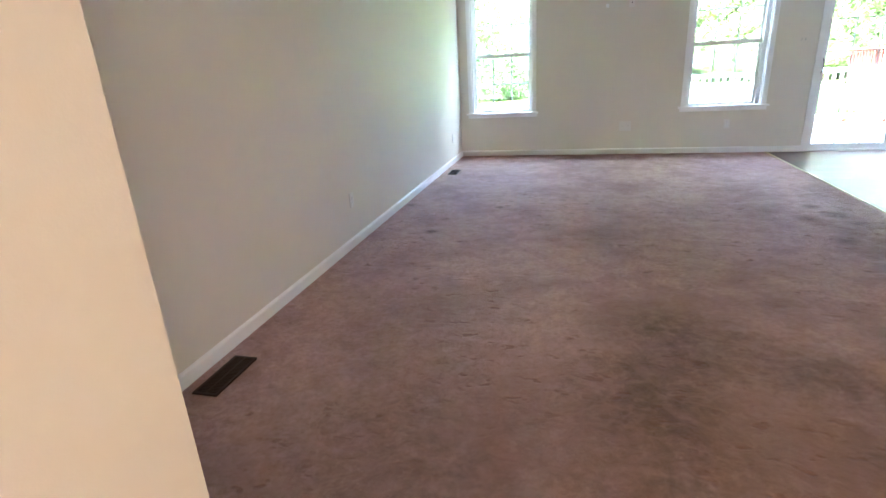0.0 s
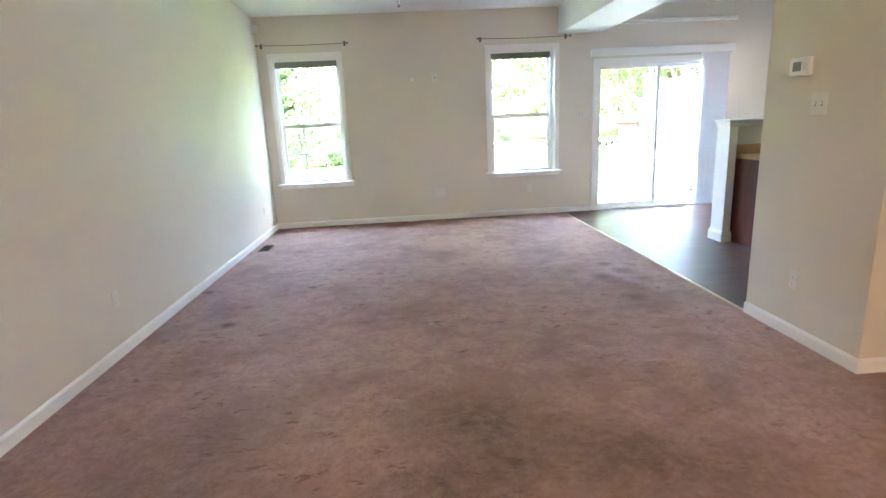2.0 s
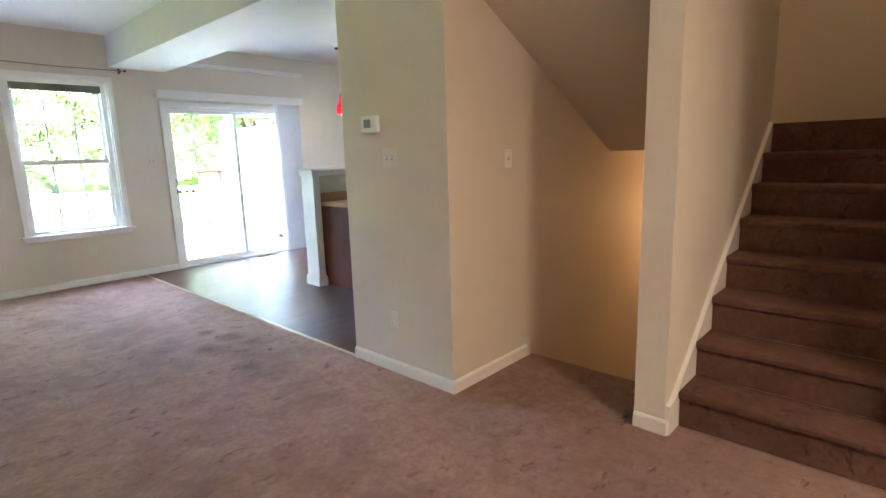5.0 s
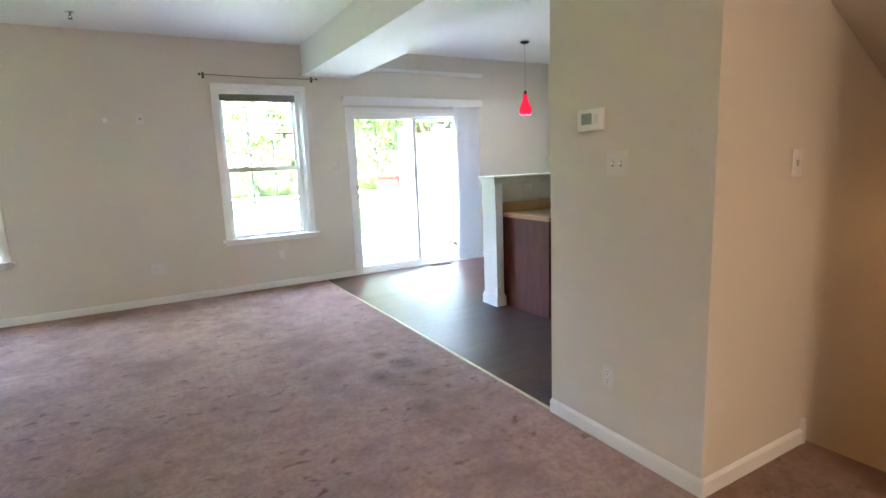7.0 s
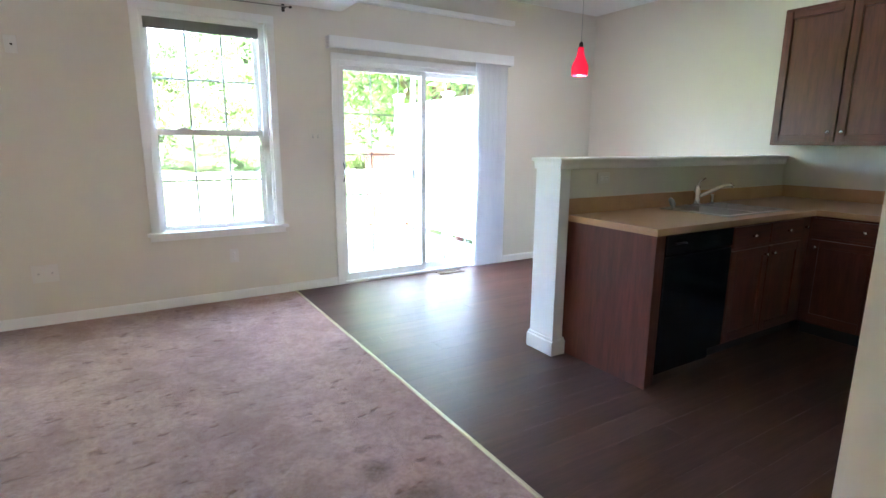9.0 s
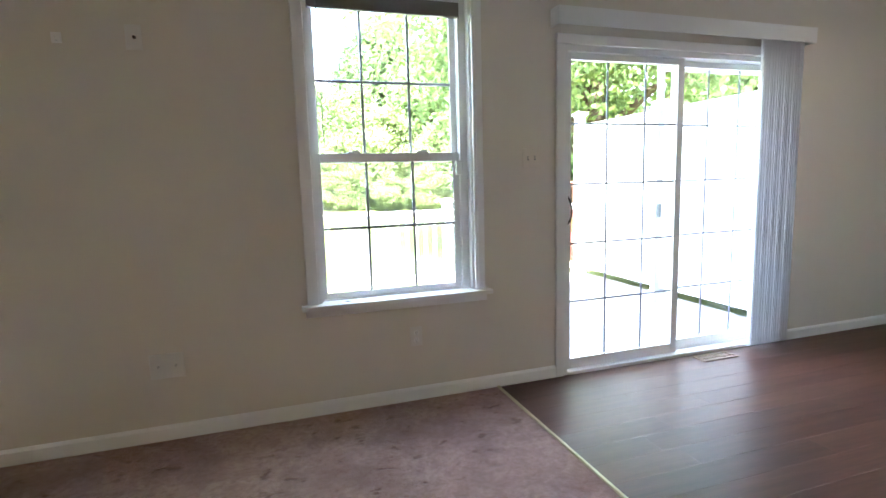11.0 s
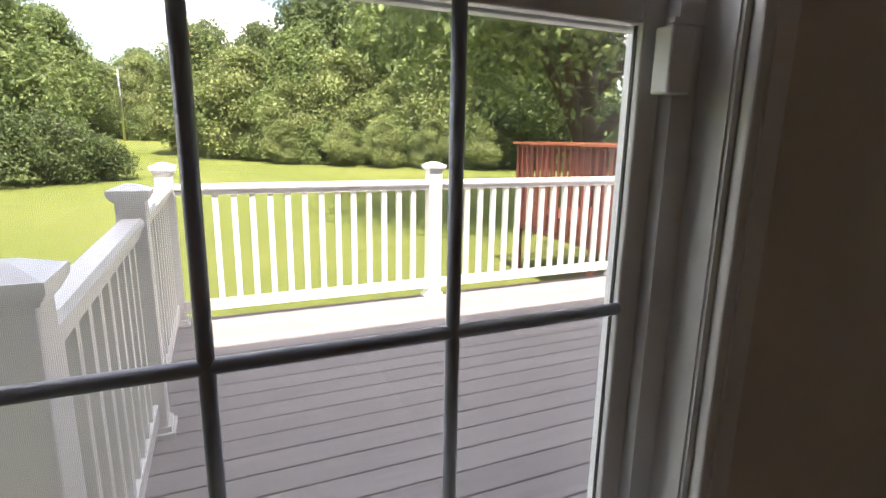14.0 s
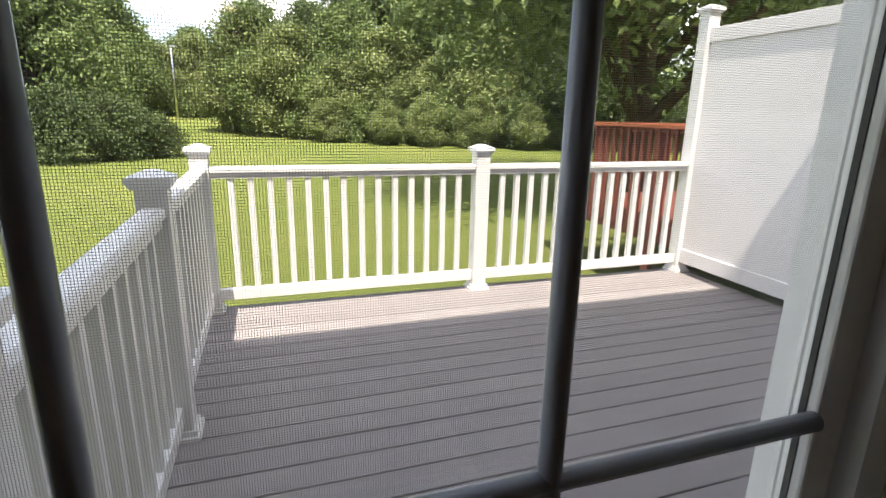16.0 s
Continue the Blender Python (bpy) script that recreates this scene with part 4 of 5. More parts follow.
# worktop
wt = base("worktop", "tan laminate worktop with backsplash on the cherry cabinets", "countertop")
bm = bmesh.new()
SX0, SX1, SY0, SY1 = 6.10, 6.80, -2.86, -2.40
for d in ((5.280, SX0, -2.965, CY1), (SX0, SX1, -2.965, SY0), (SX0, SX1, SY1, CY1), (SX1, KX - 0.001, -2.965, CY1), (LEGX - 0.03, KX - 0.001, -3.36, -2.965)):
    box(bm, *d, 0.872, 0.91)
bmesh.ops.remove_doubles(bm, verts=bm.verts, dist=0.0005)
part("worktop_slab", bm, M_COUNTER, wt)
bm = bmesh.new()
box(bm, 5.285, KX - 0.001, CY1 - 0.018, CY1, 0.91, 1.01)
box(bm, KX - 0.019, KX - 0.001, -3.36, CY1 - 0.018, 0.91, 1.01)
part("backsplash", bm, M_COUNTER, wt)

dw = base("dishwasher", "black built-in dishwasher under the worktop", "dishwasher")
boxpart("body", (5.392, 6.034, CY0 + 0.01, CY1, 0.10, 0.866), M_BLACK, dw)
boxpart("door", (5.395, 6.032, CY0 - 0.022, CY0 + 0.009, 0.115, 0.745), M_BLACK, dw, "", 0.006)
boxpart("control_panel", (5.395, 6.032, CY0 - 0.026, CY0 + 0.009, 0.750, 0.862), M_BLACK, dw, "", 0.008)
bm = bmesh.new()
tube(bm, [(5.46, CY0 - 0.026, 0.81), (5.48, CY0 - 0.031, 0.815), (5.55, CY0 - 0.031, 0.815), (5.57, CY0 - 0.026, 0.81)], 0.005, 8)
part("handle", bm, M_DARKMETAL, dw, "short dark pull lip", True)
boxpart("kick_plate", (5.45, 6.03, CY0 + 0.06, CY0 + 0.07, 0.0, 0.10), M_BLACK, dw)


def knob(parent, at, axis="y", s=-1):
    bm = bmesh.new()
    lathe(bm, [(0.006, 0), (0.005, 0.012 * s), (0.012, 0.016 * s), (0.014, 0.022 * s), (0.009, 0.028 * s), (0, 0.029 * s)], 14, at, axis)
    return part("knob", bm, M_CHROME, parent, "brushed nickel knob", True)


def front(name, parent, a0, a1, z0, z1, face, axis, s, knob_at=None, panel=True):
    """A framed cabinet front. axis y: spans x a0..a1 at y = face; axis x: spans y a0..a1 at x = face. s: the way it faces."""
    d = base(name)
    d.parent = parent

    def bx(bm, u0, u1, w0, w1, za, zb):
        if axis == "y":
            box(bm, u0, u1, min(w0, w1), max(w0, w1), za, zb)
        else:
            box(bm, min(w0, w1), max(w0, w1), u0, u1, za, zb)
    f0, f1 = face, face + s * 0.019
    if panel:
        r = 0.055
        for u0, u1 in ((a0, a0 + r), (a1 - r, a1)):
            bm = bmesh.new()
            bx(bm, u0, u1, f0, f1, z0, z1)
            bevel(bm, 0.0025)
            part("stile", bm, M_CABINET, d)
        for za, zb in ((z0, z0 + r), (z1 - r, z1)):
            bm = bmesh.new()
            bx(bm, a0 + r, a1 - r, f0, f1, za, zb)
            bevel(bm, 0.0025)
            part("rail", bm, M_CABINET_H, d)
        bm = bmesh.new()
        bx(bm, a0 + r, a1 - r, f0, face + s * 0.008, z0 + r, z1 - r)
        part("panel", bm, M_CABINET, d)
    else:
        bm = bmesh.new()
        bx(bm, a0, a1, f0, f1, z0, z1)
        bevel(bm, 0.004)
        part("drawer_front", bm, M_CABINET_H, d)
    if knob_at:
        k = knob(d, (knob_at[0], f1, knob_at[1]) if axis == "y" else (f1, knob_at[0], knob_at[1]), axis, s)
    return d


def carcass(name, label, dims, kick=None):
    c = base(name, label, "kitchen cabinet", "base cabinets")
    boxpart("body", dims, M_CABINET, c)
    if kick:
        boxpart("toe_kick", kick, M_DARKSLOT, c, "dark recessed toe kick")
    return c


ep = base("cabinet_end_panel", "tall cherry end panel closing the cabinet run beside the half wall", "cabinet panel")
boxpart("panel", (5.290, 5.310, CY0 - 0.035, CY1, 0.0, 0.871), M_CABINET, ep)
boxpart("filler_stile", (5.310, 5.385, CY0 - 0.02, CY0 + 0.0, 0.0, 0.871), M_CABINET, ep)
sc = carcass("sink_cabinet", "cherry sink base cabinet with two framed doors and false drawers", (6.04, 6.90, CY0, CY1, 0.10, 0.70), (6.04, 6.90, CY0 + 0.07, CY0 + 0.08, 0, 0.10))
boxpart("face_frame", (6.04, 6.90, CY0 - 0.001, CY0 + 0.018, 0.70, 0.870), M_CABINET_H, sc)
front("drawer", sc, 6.05, 6.463, 0.725, 0.855, CY0 - 0.001, "y", -1, (6.256, 0.79), False)
front("drawer", sc, 6.477, 6.89, 0.725, 0.855, CY0 - 0.001, "y", -1, (6.683, 0.79), False)
front("door", sc, 6.05, 6.463, 0.12, 0.705, CY0 - 0.001, "y", -1, (6.425, 0.655))
front("door", sc, 6.477, 6.89, 0.12, 0.705, CY0 - 0.001, "y", -1, (6.515, 0.655))
cc = carcass("corner_cabinet", "cherry corner base cabinet beside the range", (6.902, KX, CY0 + 0.0, CY1, 0.10, 0.870), (6.902, LEGX + 0.08, CY0 + 0.07, CY0 + 0.08, 0, 0.10))
knob(cc, (6.96, CY0, 0.79))
lc = carcass("narrow_base_cabinet", "narrow cherry base cabinet between corner and range", (LEGX, KX, -3.355, CY0 - 0.002, 0.10, 0.870), (LEGX + 0.07, LEGX + 0.08, -3.355, CY0 - 0.002, 0, 0.10))
front("drawer", lc, -3.35, -2.945, 0.725, 0.855, LEGX, "x", -1, (-3.26, 0.79), False)
front("door", lc, -3.35, -2.945, 0.12, 0.705, LEGX, "x", -1, (-2.985, 0.655))

rg = base("range", "black electric range beside the base cabinets", "range")
boxpart("body", (LEGX - 0.005, KX - 0.02, -4.125, -3.365, 0.08, 0.905), M_BLACK, rg)
boxpart("oven_door", (LEGX - 0.045, LEGX - 0.006, -4.115, -3.375, 0.26, 0.76), M_BLACK, rg, "", 0.006)
boxpart("cooktop", (LEGX - 0.03, KX - 0.02, -4.127, -3.363, 0.905, 0.925), M_BLACKGLASS, rg, "black glass cooktop", 0.004)
boxpart("storage_drawer", (LEGX - 0.040, LEGX - 0.006, -4.115, -3.375, 0.09, 0.245), M_BLACK, rg, "", 0.006)
bm = bmesh.new()
tube(bm, [(LEGX - 0.045, -4.05, 0.715), (LEGX - 0.085, -4.03, 0.715), (LEGX - 0.085, -3.46, 0.715), (LEGX - 0.045, -3.44, 0.715)], 0.010, 8)
part("handle", bm, M_STEEL, rg, "steel oven handle", True)
boxpart("drawer_pull", (LEGX - 0.052, LEGX - 0.040, -4.0, -3.49, 0.215, 0.232), M_STEEL, rg, "steel drawer pull", 0.003)
boxpart("control_back", (KX - 0.09, KX - 0.02, -4.12, -3.37, 0.925, 1.10), M_BLACK, rg, "", 0.006)

# upper cabinets on the right-hand wall
UX = KX - 0.33
for i, (ya, yb) in enumerate(((-3.25, -2.31), (-4.20, -3.26))):
    uc = base("wall_cabinet", "cherry wall cabinet with two framed doors above the worktop", "kitchen cabinet", "wall cabinets")
    boxpart("body", (UX, KX - 0.001, ya, yb, 1.35, 2.40), M_CABINET, uc)
    ym = (ya + yb) / 2
    front("door", uc, ya + 0.012, ym - 0.006, 1.375, 2.375, UX, "x", -1, (ym - 0.045, 1.45))
    front("door", uc, ym + 0.006, yb - 0.012, 1.375, 2.375, UX, "x", -1, (ym + 0.045, 1.45))

# sink and tap
sk = base("kitchen_sink", "stainless steel double sink set into the worktop", "sink")
bm = bmesh.new()
rim = 0.012
for d in ((SX0 - 0.02, SX1 + 0.02, SY0 - 0.015, SY0 + 0.02), (SX0 - 0.02, SX1 + 0.02, SY1 - 0.05, SY1 + 0.015), (SX0 - 0.02, SX0 + 0.02, SY0 + 0.02, SY1 - 0.05), (SX1 - 0.02, SX1 + 0.02, SY0 + 0.02, SY1 - 0.05),
          ((SX0 + SX1) / 2 - 0.015, (SX0 + SX1) / 2 + 0.015, SY0 + 0.02, SY1 - 0.05)):
    box(bm, *d, 0.9105, 0.917)
part("rim", bm, M_STEEL, sk)
for xa, xb in ((SX0 + 0.018, (SX0 + SX1) / 2 - 0.013), ((SX0 + SX1) / 2 + 0.013, SX1 - 0.018)):
    bm = bmesh.new()
    ya, yb, zt, zb, t = SY0 + 0.018, SY1 - 0.048, 0.9115, 0.745, 0.03
    top = [bm.verts.new(p) for p in ((xa, ya, zt), (xb, ya, zt), (xb, yb, zt), (xa, yb, zt))]
    bot = [bm.verts.new(p) for p in ((xa + t, ya + t, zb), (xb - t, ya + t, zb), (xb - t, yb - t, zb), (xa + t, yb - t, zb))]
    for i in range(4):
        bm.faces.new((top[i], bot[i], bot[(i + 1) % 4], top[(i + 1) % 4]))
    bm.faces.new(bot[::-1])
    part("basin", bm, M_STEEL, sk)
tp = base("kitchen_tap", "chrome single-lever tap with swung spout behind the sink", "tap")
TX, TY = 6.47, -2.40
bm = bmesh.new()
box(bm, TX - 0.13, TX + 0.13, TY - 0.025, TY + 0.025, 0.917, 0.928)
bevel(bm, 0.004)
part("deck_plate", bm, M_CHROME, tp)
bm = bmesh.new()
lathe(bm, [(0.026, 0.928), (0.023, 0.96), (0.023, 1.03), (0.019, 1.055), (0.0, 1.062)], 18, (TX, TY, 0))
part("tap_body", bm, M_CHROME, tp, smooth=True)
bm = bmesh.new()
tube(bm, [(TX, TY, 0.975), (TX + 0.06, TY - 0.05, 1.01), (TX + 0.14, TY - 0.10, 1.055), (TX + 0.19, TY - 0.13, 1.068), (TX + 0.205, TY - 0.14, 1.055)], [0.014, 0.013, 0.012, 0.012, 0.012], 12)
part("spout", bm, M_CHROME, tp, smooth=True)
bm = bmesh.new()
tube(bm, [(TX, TY, 1.05), (TX + 0.02, TY, 1.085), (TX + 0.07, TY - 0.01, 1.11)], [0.010, 0.008, 0.006], 10)
part("lever", bm, M_CHROME, tp, smooth=True)
bm = bmesh.new()
lathe(bm, [(0.018, 0.917), (0.014, 0.935), (0.012, 0.965), (0.016, 0.985), (0.0, 0.99)], 14, (TX + 0.20, TY + 0.005, 0))
part("side_spray", bm, M_CHROME, tp, smooth=True)
st = base("sink_stopper", "dark rubber sink strainer standing on the sink rim", "sink strainer")
bm = bmesh.new()
lathe(bm, [(0.0, -0.012), (0.036, -0.012), (0.040, 0.0), (0.022, 0.012), (0.0, 0.016)], 18)
o = part("stopper", bm, M_GREY, st, smooth=True)
o.matrix_local = pose(6.165, -2.42, 0.952, 65, 0, 20)

# pendant lamp
PX, PY = 6.57, -1.07
pd = base("pendant_lamp", "red glass pendant lamp hanging over the half wall", "pendant lamp")
bm = bmesh.new()
lathe(bm, [(0.055, 0), (0.055, -0.010), (0.03, -0.022), (0.006, -0.028)], 20, (PX, PY, CEIL))
part("canopy", bm, M_DARKMETAL, pd, "dark metal ceiling canopy", True)
bm = bmesh.new()
tube(bm, [(PX, PY, CEIL - 0.02), (PX, PY, 2.235)], 0.0022, 6)
part("cord", bm, M_GREY, pd, "thin dark cord")
bm = bmesh.new()
lathe(bm, [(0.008, 2.255), (0.018, 2.24), (0.020, 2.195), (0.026, 2.185)], 16, (PX, PY, 0))
part("socket", bm, M_DARKMETAL, pd, smooth=True)
bm = bmesh.new()
lathe(bm, [(0.026, 2.205), (0.030, 2.17), (0.036, 2.135), (0.056, 2.09), (0.074, 2.05), (0.079, 2.015), (0.074, 1.985), (0.070, 1.962), (0.066, 1.962), (0.070, 1.985), (0.074, 2.015), (0.069, 2.05), (0.051, 2.09)], 24, (PX, PY, 0))
part("shade", bm, M_REDGLASS, pd, "red glass shade, lit", True)
bm = bmesh.new()
lathe(bm, [(0.0, 1.968), (0.026, 1.972), (0.03, 1.99), (0.02, 2.03), (0.0, 2.05)], 16, (PX, PY, 0))
part("bulb", bm, M_BULB, pd, "lit bulb", True)

# ---- stairs ----
def stair_flight(name, label, x_start, n, run, rise, y0, y1, z_start, up):
    f = base(name, label, "stairs", "", "structure")
    for k in range(n):
        xa = x_start + k * run
        bm = bmesh.new()
        if up:
            zt = z_start + (k + 1) * rise
            prof = [(xa - 0.024, zt - 0.012), (xa - 0.018, zt), (xa + run, zt), (xa + run, zt - rise - 0.06), (xa + 0.004, zt - rise), (xa, zt - 0.05), (xa - 0.02, zt - 0.034)]
        else:
            zt = z_start - (k + 1) * rise
            prof = [(xa, zt), (xa + run + 0.018, zt), (xa + run + 0.024, zt - 0.012), (xa + run + 0.02, zt - 0.034), (xa + run, zt - 0.05), (xa + run, zt - rise - 0.06), (xa, zt - rise - 0.06)]
        prism(bm, prof, "y", y0, y1)
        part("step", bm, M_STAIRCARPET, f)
    return f


stair_flight("stairs_up", "carpeted flight of stairs going up beside the partition", 4.62, 7, 0.2345, 0.19, UP_Y1, UP_Y0 - 0.026, 0.0, True)
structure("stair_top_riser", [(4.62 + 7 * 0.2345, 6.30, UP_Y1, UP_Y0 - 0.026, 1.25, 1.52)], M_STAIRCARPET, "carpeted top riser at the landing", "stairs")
stair_flight("stairs_down", "carpeted flight of stairs going down", 4.98, 12, 0.235, 0.19, ST_Y1 + 0.001, ST_Y0 - 0.001, 0.0, False)
structure("floor_lower_landing", [(7.7, 8.3, ST_Y1, ST_Y0, -2.6, -2.4)], M_CARPET, "carpeted lower landing", "floor")
# skirt board that climbs with the steps
bm = bmesh.new()
s0x, s0z, sl = 4.50, 0.11, 0.81
prism(bm, [(PART_X + 0.0, 0), (PART_X + 0.0, 0.15), (4.56, 0.165), (6.25, 0.165 + 1.69 * sl), (6.25, 0.165 + 1.69 * sl - 0.30), (4.70, 0.0)], "y", UP_Y0 - 0.025, UP_Y0 - 0.001)
tagged(finish("stair_skirt_board", bm, M_TRIM), "white painted skirt board along the rising steps", "skirt board", "", "structure")

# ---- outside: ground ----
GZ = -0.8
bm = bmesh.new()
n = 60
def ground_z(x, y):
    if y < -0.4 and y > -10.5 and -6.5 < x < 14.5:
        return -3.4
    d = max(0.0, math.hypot(x - 3, y) - 14)
    return GZ + 0.006 * min(d, 70) + 0.075 * min(60, max(0.0, d - 30)) + 0.12 * noise.noise(Vector((x * 0.06, y * 0.06, 0))) * min(1, max(0, (y - 5) / 15))
ticks = [math.copysign(abs(k / n) ** 2.2 * 500, k) for k in range(-n, n + 1)]
gv = {}
for i, x in enumerate(ticks):
    for j, y in enumerate(ticks):
        gv[i, j] = bm.verts.new((x + 3, y + 6, ground_z(x + 3, y + 6)))
for i in range(len(ticks) - 1):
    for j in range(len(ticks) - 1):
        bm.faces.new((gv[i, j], gv[i + 1, j], gv[i + 1, j + 1], gv[i, j + 1]))
tagged(finish("ground", bm, M_GRASS, True), "sunlit green lawn behind the house", "lawn", "", "structure")

# ---- the house's outside ----
# carried down to -3.6, out of view, to keep sunlight from leaking in below
structure("house_exterior", [(-6.0, WIN_A[0] - 0.08, 0.116, 0.150, -3.6, 5.3), (WIN_A[1] + 0.08, WIN_B[0] - 0.08, 0.116, 0.150, -3.6, 5.3), (WIN_B[1] + 0.08, DOOR[0] - 0.08, 0.116, 0.150, -3.6, 5.3),
                             (DOOR[1] + 0.08, 14.0, 0.116, 0.150, -3.6, 5.3), (WIN_A[0] - 0.08, WIN_A[1] + 0.08, 0.116, 0.150, WIN_Z[1] + 0.05, 5.3), (WIN_B[0] - 0.08, WIN_B[1] + 0.08, 0.116, 0.150, WIN_Z[1] + 0.05, 5.3),
                             (DOOR[0] - 0.08, DOOR[1] + 0.08, 0.116, 0.150, DOOR_Z + 0.05, 5.3), (WIN_A[0] - 0.08, WIN_A[1] + 0.08, 0.116, 0.150, -3.6, WIN_Z[0] - 0.05), (WIN_B[0] - 0.08, WIN_B[1] + 0.08, 0.116, 0.150, -3.6, WIN_Z[0] - 0.05),
                             (DOOR[0] - 0.08, DOOR[1] + 0.08, 0.116, 0.150, -3.6, -0.06)], M_SIDING, "beige vinyl siding of the house", "facade")
structure("house_upper_storey", [(-6.0, 14.0, 0.0, 0.115, CEIL + 2.55, 5.4), (-6.0, 14.0, BACK - 0.4, BACK - 0.2, -3.6, 5.4), (-6.2, -6.0, BACK - 0.4, 0.2, -3.6, 5.4), (14.0, 14.2, BACK - 0.4, 0.2, -3.6, 5.4)], M_SIDING, "beige vinyl siding around the house", "facade")
structure("roof", [(-6.3, 14.3, BACK - 0.7, 0.35, 5.4, 5.5)], M_ROOF, "dark flat-seen eaves and roof over the house", "roof")

# ---- insect screen on window 2 ----
sn = base("window_screen", "grey insect screen over the lower half of the window", "insect screen")
bm = bmesh.new()
X0, X1 = WIN_B
for gx in (X1 - 0.003, X1 - 0.008):
    box(bm, gx - 0.0015, gx, 0.1265, 0.149, 0.64, 2.25)
for d in ((X0 + 0.001, X0 + 0.016, 0.625, 1.43), (X1 - 0.016, X1 - 0.001, 0.625, 1.43), (X0 + 0.016, X1 - 0.016, 0.625, 0.640), (X0 + 0.016, X1 - 0.016, 1.415, 1.43)):
    box(bm, d[0], d[1], 0.119, 0.126, d[2], d[3])
part("screen_frame", bm, M_VINYL, sn)
bm = bmesh.new()
vs = [bm.verts.new(p) for p in ((X0 + 0.015, 0.1225, 0.639), (X1 - 0.015, 0.1225, 0.639), (X1 - 0.015, 0.1225, 1.416), (X0 + 0.015, 0.1225, 1.416))]
bm.faces.new(vs)
o = part("mesh", bm, M_SCREEN, sn, "fine grey mesh")
o.visible_shadow = False

# ---- deck ----
DZ = -0.05
DX0, DX1, DY1 = 3.06, 7.02, 3.47
deck = base("deck", "grey composite deck behind the house", "deck", "", "structure")
bm = bmesh.new()
for x in (DX0 + 0.03, 4.4, 5.7, DX1 - 0.07):
    box(bm, x, x + 0.04, 0.21, DY1 - 0.03, DZ - 0.22, DZ - 0.028)
box(bm, DX0 + 0.001, DX1, DY1 - 0.029, DY1 + 0.01, DZ - 0.24, DZ - 0.005)
box(bm, DX0 - 0.02, DX0, 0.21, DY1 + 0.01, DZ - 0.24, DZ - 0.005)
for x in (3.12, 5.03, 6.94):
    box(bm, x - 0.06, x + 0.06, DY1 - 0.2, DY1 - 0.08, -1.0, DZ - 0.22)
part("deck_frame", bm, M_REDDECK, deck, "treated timber frame")


def cap_shape(bm, x, y, z, w=0.058):
    for a, z0, z1 in ((w + 0.006, z - 0.055, z - 0.045), (w + 0.018, z - 0.035, z - 0.012)):
        box(bm, x - a, x + a, y - a, y + a, z0, z1)
    box(bm, x - w - 0.012, x + w + 0.012, y - w - 0.012, y + w + 0.012, z - 0.045, z - 0.035)
    a = w + 0.012
    lo = [bm.verts.new((x + sx * a, y + sy * a, z - 0.012)) for sx, sy in ((-1, -1), (1, -1), (1, 1), (-1, 1))]
    hi = [bm.verts.new((x + sx * 0.02, y + sy * 0.02, z + 0.010)) for sx, sy in ((-1, -1), (1, -1), (1, 1), (-1, 1))]
    for i in range(4):
        bm.faces.new((lo[i], lo[(i + 1) % 4], hi[(i + 1) % 4], hi[i]))
    bm.faces.new(hi)


def post(x, y, top, label):
    p = base("railing_post", label, "deck post", "deck posts")
    w = 0.054
    bm = bmesh.new()
    box(bm, x - w, x + w, y - w, y + w, DZ, top - 0.05)
    bevel(bm, 0.006)
    part("sleeve", bm, M_PVC, p)
    bm = bmesh.new()
    box(bm, x - w - 0.025, x + w + 0.025, y - w - 0.025, y + w + 0.025, DZ, DZ + 0.02)
    box(bm, x - w - 0.012, x + w + 0.012, y - w - 0.012, y + w + 0.012, DZ + 0.02, DZ + 0.045)
    part("base_skirt", bm, M_PVC, p)
    bm = bmesh.new()
    cap_shape(bm, x, y, top)
    part("post_cap", bm, M_RAILCAP, p)
    return p


RX, RY = 3.12, 3.38
post(RX, RY, 1.05, "white vinyl corner post of the deck railing")
post(RX, 1.95, 1.04, "white vinyl post in the side railing")
post(RX, 0.56, 1.04, "white vinyl railing post close to the house")
post(5.02, RY, 1.05, "white vinyl post in the middle of the deck railing")
post(6.95, RY, 2.14, "tall white vinyl post of the privacy fence")
post(6.95, 1.82, 2.07, "tall white vinyl post in the privacy fence")
post(6.95, 0.30, 2.07, "tall white vinyl post of the privacy fence at the house")


